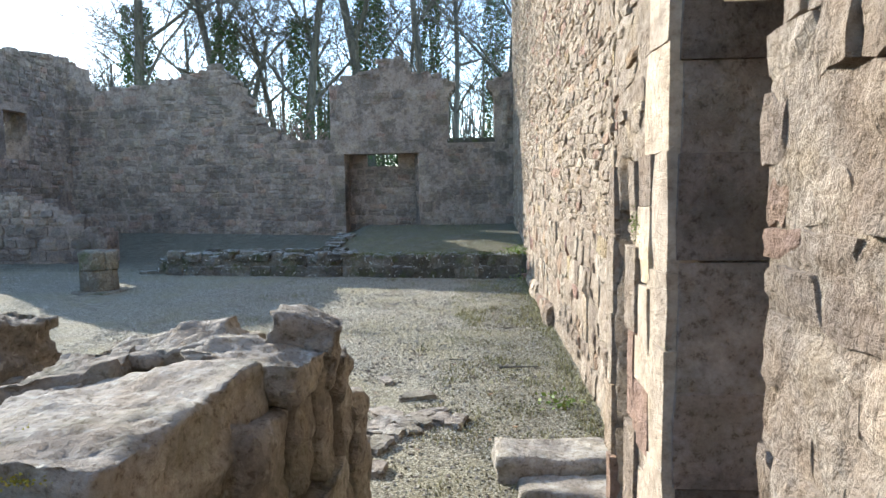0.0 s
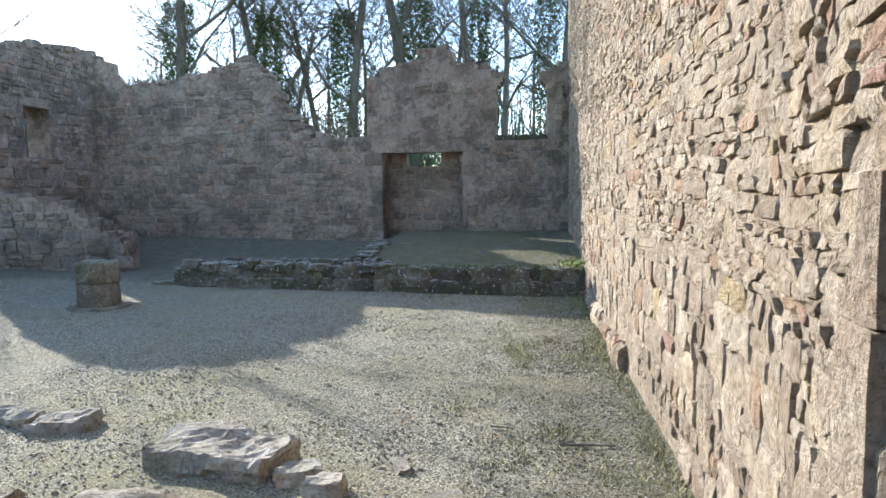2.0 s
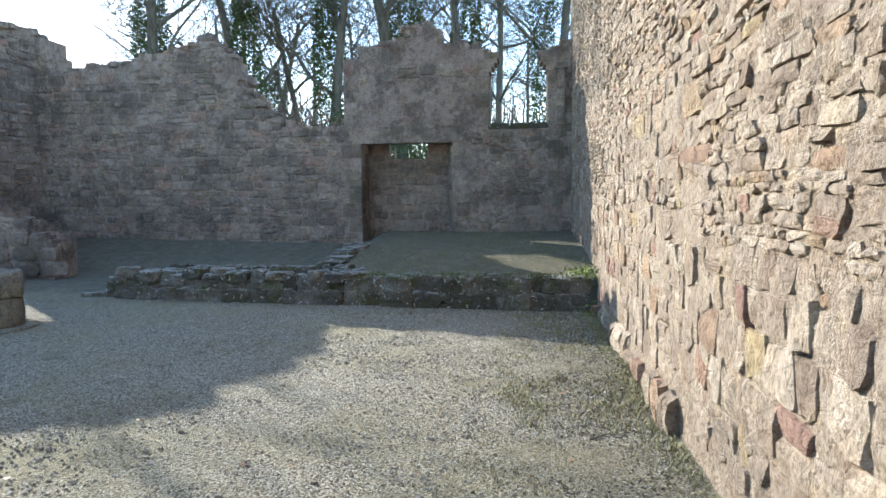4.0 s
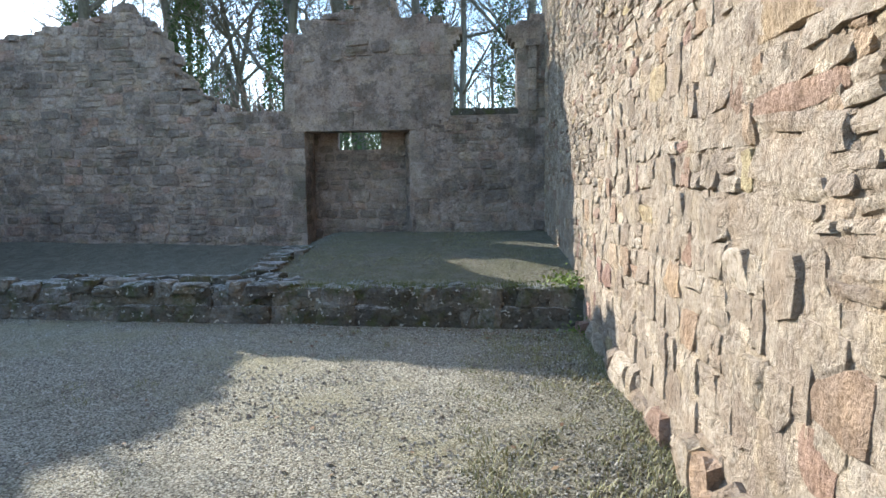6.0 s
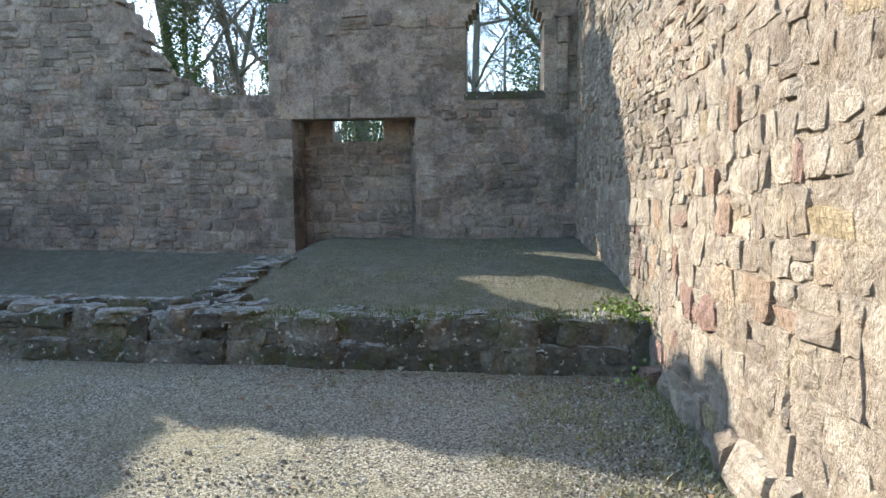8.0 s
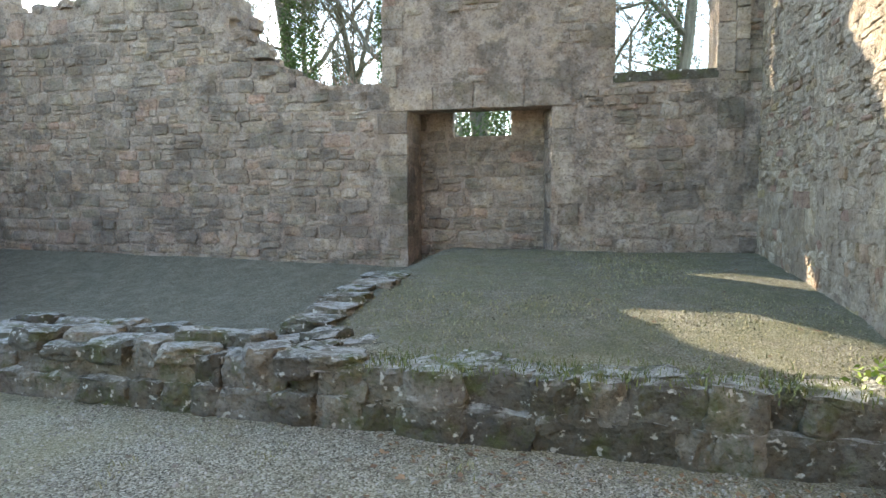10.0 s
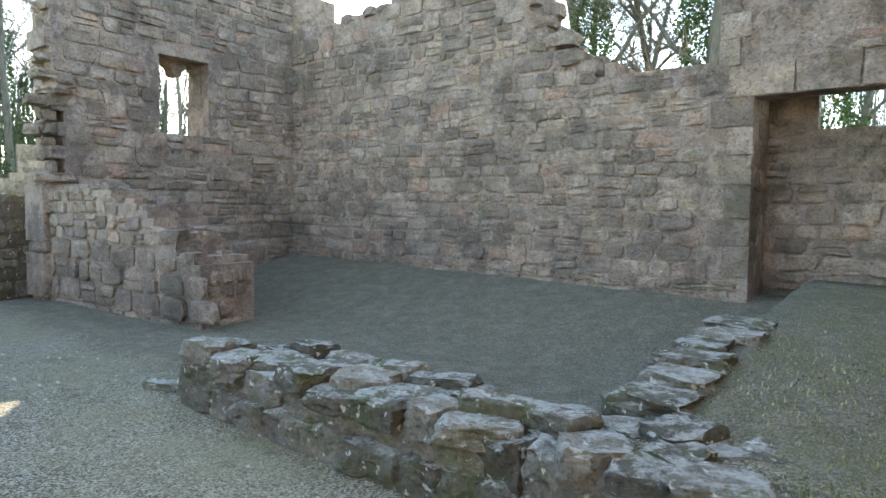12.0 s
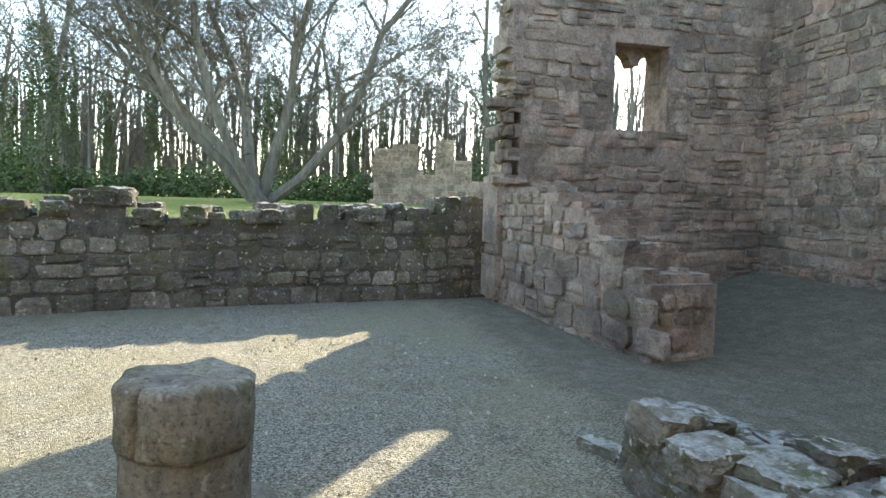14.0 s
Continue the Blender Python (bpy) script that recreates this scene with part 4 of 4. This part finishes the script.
for x, y, z, s, turn in ((-0.93, 2.36, 0.95, 0.10, 20), (-1.0, 2.02, 0.93, 0.12, 50), (-1.26, 2.30, 0.93, 0.11, 10), (-2.15, 2.75, 0.70, 0.14, 30), (-1.36, 1.98, 0.90, 0.13, -20), (-1.45, 1.42, 0.90, 0.16, 15)):
    set_rock(near_wall, "loose_stone", x, y, z + 0.03, s, s * 0.7, s * 0.6, turn, 0, 0, 0.5, 0.025)
for cx, cy, r in ((-1.06, 1.42, 0.05), (-1.01, 1.37, 0.06), (-0.96, 1.31, 0.06), (-0.92, 1.25, 0.05)):
    v, f = leaves(1500, lambda: (cx + random.gauss(0, r * 0.6), cy + random.gauss(0, r * 0.6), 0.968 + abs(random.gauss(0, 0.006))), (0.004, 0.009))
    ob = tagged(part("moss", mesh_of("moss", v, f, M_MOSS), M_MOSS, near_wall, "yellow-green moss cushion"), "", "", "", "stuff")
    ob.matrix_world = Matrix.Identity(4)

# flat foundation stones and loose slabs lying in the gravel
# sticks on the ground
def stick(x, y, length, turn, r):
    v, f, p = [], [], Vector((x, y, ground_z(x, y) + r))
    way = Vector((math.cos(radians(turn)), math.sin(radians(turn)), 0.02))
    for i in range(5):
        q = p + way * length / 5 + Vector((rnd(-1, 1), rnd(-1, 1), 0)) * length * 0.015
        tube(v, f, p, q, r * (1 - i * 0.12), r * (1 - (i + 1) * 0.12), 6)
        p = q
    tagged(new("fallen_stick", mesh_of("fallen_stick", v, f, M_BARK)), "thin dry stick lying on the gravel", "stick", "sticks")


stick(0.14, 5.62, 0.36, 2, 0.012)
stick(-0.32, 5.9, 0.16, -12, 0.007)
stick(0.25, 7.3, 0.2, 40, 0.007)
FLAT = [block_mesh("flat_stone", M_ROCK, s + 130, 4, 0.10, 0.4) for s in range(6)]


def lying(name, label, x, y, sx, sy, sz, turn, sink=0.3, group="flat stones in the gravel"):
    if sx > 0.3:
        ob = tagged(new(name, rock(sx, sy, sz, x + y, 0.04, 0.4 if group == "threshold" else 0.75, group == "threshold")), label, "stone", group)
        ob.matrix_world = pose(x, y, ground_z(x, y) - sz * sink, rnd(-2, 2), rnd(-2, 2), turn)
        return
    ob = tagged(new(name, random.choice(FLAT)), label, "stone", group)
    ob.matrix_world = pose(x, y, ground_z(x, y) - sz * sink, rnd(-2, 2), rnd(-2, 2), turn) @ Matrix.Diagonal((sx, sy, sz, 1))


lying("threshold_slab", "worn grey threshold slab lying against the wall", 0.38, 3.5, 0.66, 0.32, 0.15, 4, 0.15, "threshold")
lying("threshold_slab", "worn grey threshold slab lying against the wall", 0.43, 3.2, 0.5, 0.24, 0.1, -3, 0.3, "threshold")
lying("foundation_slab", "large flat broken slab lying on gravel", -1.88, 5.06, 0.80, 0.44, 0.2, -8, 0.25)
for x, y, sx, sy, turn in ((-3.2, 5.43, 0.42, 0.26, 10), (-3.65, 5.5, 0.44, 0.22, -15), (-4.1, 5.58, 0.36, 0.2, 20), (-1.35, 4.9, 0.24, 0.16, 30), (-1.15, 4.78, 0.2, 0.14, 0)):
    lying("foundation_stone", "weathered foundation stone half sunk in gravel", x, y, sx, sy, 0.14, turn, 0.45)
for i in range(22):
    x, y = -0.72 + random.gauss(0, 0.26), 4.25 + random.gauss(0, 0.4)
    lying("paving_stone", "pale flat stone bedded in the gravel", x, y, rnd(0.1, 0.26), rnd(0.08, 0.18), 0.07, rnd(0, 180), 0.5)
# ---- trees ----
def grow(out, p, way, length, radius, level, levels, spread, lift, fork):
    steps = (5, 4, 3, 3, 2, 2)[level]
    for s in range(steps):
        bend = (0.10 if lift > 0.15 else 0.32) if level == 0 else 0.28
        way = (way + Vector((rnd(-1, 1), rnd(-1, 1), rnd(-0.7, 0.7) + lift)) * bend).normalized()
        q = p + way * (length / steps)
        r1 = max(0.009, radius * (0.84 if level == 0 else 0.76))
        tube(*out[min(level, 1)], p, q, radius, r1, (8, 6, 4, 3, 3, 3)[level])
        p, radius = q, r1
        if level < levels and (s > 0 or level > 0):
            for _ in range(int(fork + rnd(0, 1)) if level < 3 else 2):
                if rnd(0, 1) < 0.85:
                    side = Vector((rnd(-1, 1), rnd(-1, 1), rnd(-0.35, 0.45))).normalized()
                    grow(out, p, (way * (1 - spread) + side * spread + Vector((0, 0, lift * 0.3))).normalized(), length * rnd(0.42, 0.66) * (1 if level else 0.8), max(0.011, radius * rnd(0.40, 0.62)), level + 1, levels, spread, lift, fork)
    return p


def woodland_tree(height, radius, levels, spread, ivy, label, stems=1):
    thing = tagged(new("tree"), label, "tree", "bare trees round the ruin")
    out = [([], []), ([], []), ([], [])]
    for s in range(stems):
        lean = Vector((rnd(-1, 1), rnd(-1, 1), 0)) * (0.06 if stems == 1 else 0.82)
        grow(out, Vector((0.15 * s * (stems > 1), 0, -0.3)), (Vector((0, 0, 1)) + lean).normalized(), height, radius, 0, levels, spread, 0.18 if stems == 1 else 0.12, 2 if stems == 1 else 2.5)
    part("trunk", mesh_of("trunk", *out[0], M_BARK), M_BARK, thing)
    tagged(part("crown", mesh_of("crown", *out[1], M_BARK), M_BARK, thing, "leafless tangle of thin twigs"), "", "", "", "stuff")
    if ivy:
        lean_x = rnd(-0.3, 0.3)

        def on_trunk():
            h = rnd(0, 1) ** 0.8 * height * 0.72
            a = rnd(0, 6.28)
            r = (radius * 1.0 + 0.35 * rnd(0.2, 1) * ivy) * (1.15 - 0.5 * h / height) * (1 + 0.5 * nz(h * 0.9, a))
            return (math.cos(a) * r + lean_x * (h / height) * 0.5, math.sin(a) * r, h)
        part("ivy", mesh_of("ivy", *leaves(int(7500 * ivy), on_trunk, (0.05, 0.11)), M_IVY), M_IVY, thing, "dark green ivy climbing the trunk")
    return thing


random.seed(11)
KINDS = [
    woodland_tree(12, 0.30, 4, 0.55, 1.3, "tall bare tree with an ivy-clad trunk"),
    woodland_tree(14, 0.26, 4, 0.5, 0.9, "tall slender bare tree with ivy on its trunk"),
    woodland_tree(11, 0.20, 4, 0.55, 0.0, "slender leafless winter tree"),
    woodland_tree(13, 0.34, 4, 0.55, 1.7, "tall bare tree with a trunk thick with ivy"),
    woodland_tree(9, 0.22, 5, 0.6, 0.0, "bare many-twigged winter tree"),
]
BIG_TREE = woodland_tree(11.0, 0.25, 4, 0.55, 0.0, "large spreading bare tree forking near the lawn", 6)
BIG_TREE["group"] = "lawn tree"
BIG_TREE.matrix_world = pose(-29.5, 9.0, 1.35, 0, 0, 30)
spots = []
for x, y in ((-8.3, 30), (-2.4, 31), (-1.2, 30), (-5.1, 30), (-10.2, 33), (-16.2, 30), (-11.8, 30), (0.6, 30), (-13.6, 34), (2.6, 33)):
    spots.append((x + rnd(-0.1, 0.1), y))
for i in range(14):
    spots.append((-30 + i * 3.0 + rnd(-1, 1), 47 + rnd(-2, 8)))
for i in range(34):
    a = radians(62 + i * 1.6 + rnd(-0.6, 0.6))
    r = rnd(42, 66)
    spots.append((-3 - math.sin(a) * r, 10 + math.cos(a) * r))
ORDER = (1, 2, 0, 2, 1, 3, 0, 1, 2, 2, 2, 4)
for i, (x, y) in enumerate(spots):
    m = pose(x, y, ground_z(x, y) - 0.1, 0, 0, rnd(0, 360))
    if i < 5:
        KINDS[i].matrix_world = m
    else:
        copy_thing(KINDS[ORDER[i % 12]], m)
# a young tree just outside the pointed window
slim = woodland_tree(7, 0.06, 3, 0.4, 0.0, "young bare tree outside the pointed window")
slim.matrix_world = pose(-15.6, 17.3, 1.1)

# the wood goes on behind: a haze of thin stems and twigs
def far_wood():
    v, f = [], []
    for _ in range(24000):
        a, r = radians(rnd(-14, 118)), rnd(66, 84)
        p = Vector((-3 - math.sin(a) * r, 10 + math.cos(a) * r, 1.6))
        if rnd(0, 1) < 0.07:
            way, length, w = Vector((rnd(-0.1, 0.1), rnd(-0.1, 0.1), 1)), rnd(7, 14), rnd(0.08, 0.2)
        else:
            p.z += rnd(0, 1) ** 1.5 * 13
            way, length, w = Vector((rnd(-1, 1), rnd(-1, 1), rnd(-0.1, 1.2))).normalized(), rnd(0.8, 3.2), rnd(0.03, 0.08)
        s = Vector((math.cos(a), math.sin(a), 0)) * w
        k = len(v)
        v += [p - s, p + s, p + way * length + s * 0.3, p + way * length - s * 0.3]
        f.append((k, k + 1, k + 2, k + 3))
    tagged(new("far_wood", mesh_of("far_wood", v, f, M_BARK)), "distant bare winter woodland behind the ruin", "trees", "", "stuff")


far_wood()

# hedge-like shrubs at the wood's edge
def shrub(x, y, z, r, h):
    thing = tagged(new("shrub"), "evergreen shrub in the undergrowth", "shrub", "undergrowth")
    thing.location = (x, y, z)
    v, f = leaves(int(700 * r), lambda: (r * random.gauss(0, 0.5), r * random.gauss(0, 0.5), h * rnd(0, 1) * rnd(0.4, 1)), (0.12, 0.26))
    ob = part("foliage", mesh_of("foliage", v, f, M_IVY), M_IVY, thing)
    sv, sf = [], []
    for _ in range(7):
        grow([(sv, sf)] * 3, Vector((rnd(-0.2, 0.2), rnd(-0.2, 0.2), -0.1)), Vector((rnd(-0.6, 0.6), rnd(-0.6, 0.6), 1)).normalized(), h * 0.8, 0.03, 2, 3, 0.5, 0.2, 1)
    tagged(part("stem", mesh_of("stem", sv, sf, M_BARK), M_BARK, thing), "", "", "", "stuff")


for i in range(24):
    a = radians(62 + i * 2.3 + rnd(-1, 1))
    r = rnd(38, 52)
    shrub(-3 - math.sin(a) * r, 10 + math.cos(a) * r, 1.4, rnd(1.2, 2.4), rnd(1.5, 3.5))
for x, y in ((-6.0, 24), (-3, 30), (0.5, 33), (-9, 32)):
    shrub(x, y, ground_z(x, y), rnd(1.2, 2.0), rnd(2.0, 4.2))

# leafless thicket behind the low part of the far wall
thicket = tagged(new("bare_shrub"), "leafless reddish-brown shrub of dense thin twigs", "shrub")
thicket.location = (-6.2, 23.0, ground_z(-6.2, 23.0))
tv, tf = [], []
for _ in range(13):
    grow([(tv, tf)] * 3, Vector((rnd(-0.5, 0.5), rnd(-0.4, 0.4), -0.1)), Vector((rnd(-0.45, 0.45), rnd(-0.45, 0.45), 1)).normalized(), rnd(1.7, 2.5), 0.02, 1, 4, 0.5, 0.2, 1.0)
tagged(part("twig_mass", mesh_of("twig_mass", tv, tf, M_TWIG), M_TWIG, thicket), "", "", "", "stuff")

# far ruins on the lawn
def far_ruin(x, y, length, turn, pts, label):
    c, s = math.cos(radians(turn)), math.sin(radians(turn))
    f = Face((x, y, 1.3), (c, s, 0), (-s, c, 0))
    top = profile(pts)
    ob = core("ruined_wall", f, lines(0, length, 0.3), lines(-0.4, 4.6, 0.25), 0.7, lambda u, v: v < top(u) + 0.15 * nz(u * 1.8, x), M_PINKMORTAR, label)
    rubble(ob, f, 0.1, length - 0.1, 0.0, 4.5, lambda u, v: v < top(u) + 0.1 * nz(u * 1.8, x) - 0.05, lambda u, v: ((0.22, 0.36), (1.2, 2.2)), M_PINK, (0.02, 0.04))


far_ruin(-35.2, 14.3, 7.3, 77, [(0, 2.7), (0.5, 3.0), (2.2, 3.0), (2.3, 1.6), (2.9, 1.7), (3.0, 3.4), (3.9, 3.4), (4.0, 2.4), (4.8, 2.2), (4.9, 1.2), (5.6, 1.25), (5.7, 2.8), (6.8, 2.9), (7.2, 1.2)], "distant ruined stone walls standing on the lawn")
far_ruin(-30.5, 19.4, 4.2, 70, [(0, 1.0), (1.0, 1.25), (2.0, 1.1), (4.2, 1.3)], "distant low broken wall on the lawn")

# ---- small things on the ground ----
random.seed(33)


def pebble_field(name, count, place, size, material, label):
    verts, faces = [], []
    for _ in range(count):
        x, y = place()
        s = rnd(*size)
        z = ground_z(x, y) + 0.016 * nz(x * 0.8, y * 0.8)
        k, a = len(verts), rnd(0, 6.28)
        for i in range(5):
            t = a + i * 1.2566
            r = s * rnd(0.75, 1.1)
            verts.append((x + math.cos(t) * r, y + math.sin(t) * r * 0.8, z - 0.004))
        for i in range(5):
            t = a + i * 1.2566
            r = s * rnd(0.4, 0.7)
            verts.append((x + math.cos(t) * r, y + math.sin(t) * r * 0.8, z + s * rnd(0.45, 0.75)))
        for i in range(5):
            j = (i + 1) % 5
            faces.append((k + i, k + j, k + 5 + j, k + 5 + i))
        faces.append(tuple(k + 5 + i for i in range(5)))
    tagged(new(name, mesh_of(name, verts, faces, material)), label, "gravel", "", "stuff")


pebble_field("gravel", 22000, lambda: (rnd(-4.2, 0.78), rnd(2.6, 11.9)), (0.005, 0.014), M_PEBBLE, "loose grey gravel over the courtyard floor")
pebble_field("gravel", 7000, lambda: (rnd(-1.6, 0.78), rnd(6.8, 11.8)), (0.004, 0.011), M_PEBBLE, "loose grey gravel over the courtyard floor")
pebble_field("gravel", 1500, lambda: (rnd(-9.5, -4), rnd(7, 12)), (0.008, 0.02), M_PEBBLE, "loose grey gravel over the courtyard floor")
pebble_field("soil_clods", 7000, lambda: (0.8 - abs(random.gauss(0, 0.5)), rnd(3.0, 11.8)), (0.005, 0.013), M_CLOD, "dark crumbs of soil and moss along the wall foot")
pebble_field("gravel", 2500, lambda: (rnd(-2.9, 0.75), rnd(12.2, 16.4)), (0.005, 0.011), M_CLOD, "dark stony soil on the raised floor")
pebble_field("rubble_chips", 420, lambda: (rnd(-3.5, 0.75), rnd(2.8, 11.8)), (0.012, 0.03), M_ROCK, "small broken stone chips lying on gravel")


def blades(name, count, place, height, material, label, category="grass", base=0.0):
    verts, faces = [], []
    for _ in range(count):
        x, y = place()
        z = max(ground_z(x, y), base) - 0.005
        a, h, w = rnd(0, 6.28), rnd(*height), rnd(0.002, 0.005)
        lean = Vector((math.cos(a + 1.5 + rnd(-0.5, 0.5)), math.sin(a + 1.5), 0)) * h * rnd(0.2, 1.1)
        c = Vector((math.cos(a), math.sin(a), 0)) * w
        p = Vector((x, y, z))
        k = len(verts)
        verts += [p - c, p + c, p + lean * 0.4 + Vector((0, 0, h * 0.6)) + c * 0.7, p + lean * 0.4 + Vector((0, 0, h * 0.6)) - c * 0.7, p + lean + Vector((0, 0, h * 0.9))]
        faces += [(k, k + 1, k + 2, k + 3), (k + 3, k + 2, k + 4)]
    tagged(new(name, mesh_of(name, verts, faces, material)), label, category, "", "stuff")


TUFTS = [(rnd(-0.4, 0.76), rnd(3.2, 11.6)) for _ in range(150)] + [(rnd(-3.5, 0.6), rnd(5.0, 11.5)) for _ in range(22)]


def in_tuft():
    x, y = random.choice(TUFTS)
    return min(0.8, x + random.gauss(0, 0.07)), y + random.gauss(0, 0.09)


blades("grass_tufts", 9000, in_tuft, (0.012, 0.05), M_TUFT, "thin winter grass tufts growing through gravel")
blades("grass_strip", 5200, lambda: (RX - abs(random.gauss(0, 0.12)) - 0.02, rnd(2.9, 11.8)), (0.015, 0.06), M_TUFT, "rough grass along the foot of the wall")
blades("mossy_grass", 9000, lambda: (rnd(-2.8, 0.75), rnd(12.3, 16.4)), (0.01, 0.03), M_TUFT, "short mossy grass on the raised floor")
blades("wall_head_grass", 2000, lambda: (rnd(-2.3, 0.72), 12.02 + random.gauss(0, 0.13)), (0.02, 0.06), M_WALLGRASS, "short moss and grass along the low wall's head", base=0.455)
for n, (cx, cy, cz, r, c) in enumerate(((0.68, 11.95, 0.45, 0.13, 260), (0.60, 12.25, 0.44, 0.09, 120), (0.74, 11.6, 0.02, 0.08, 80), (0.55, 4.6, 0.0, 0.08, 70))):
    v, f = leaves(c, lambda: (cx + random.gauss(0, r), cy + random.gauss(0, r), cz + abs(random.gauss(0, r * 0.6))), (0.02, 0.045))
    tagged(new("weed", mesh_of("weed", v, f, M_WEED)), "small bright green weed growing at the wall foot", "plant", "weeds", "stuff")
v, f = [], []
for _ in range(420):
    if rnd(0, 1) < 0.6:
        x, y = rnd(-2.2, 0.75), 11.75 - abs(random.gauss(0, 0.4))
    else:
        x, y = rnd(-3.0, 0.75), rnd(3.5, 16)
    s, a, z = rnd(0.012, 0.03), rnd(0, 6.28), ground_z(x, y) + 0.016
    k = len(v)
    c, d = Vector((math.cos(a), math.sin(a), rnd(-0.3, 0.3))) * s, Vector((-math.sin(a), math.cos(a), rnd(-0.3, 0.3))) * s * 0.6
    p = Vector((x, y, z))
    v += [p - c, p + d, p + c, p - d]
    f += [(k, k + 1, k + 2, k + 3)]
tagged(new("fallen_leaves", mesh_of("fallen_leaves", v, f, M_DEADLEAF)), "scattered dry brown leaves on the ground", "leaves", "", "stuff")
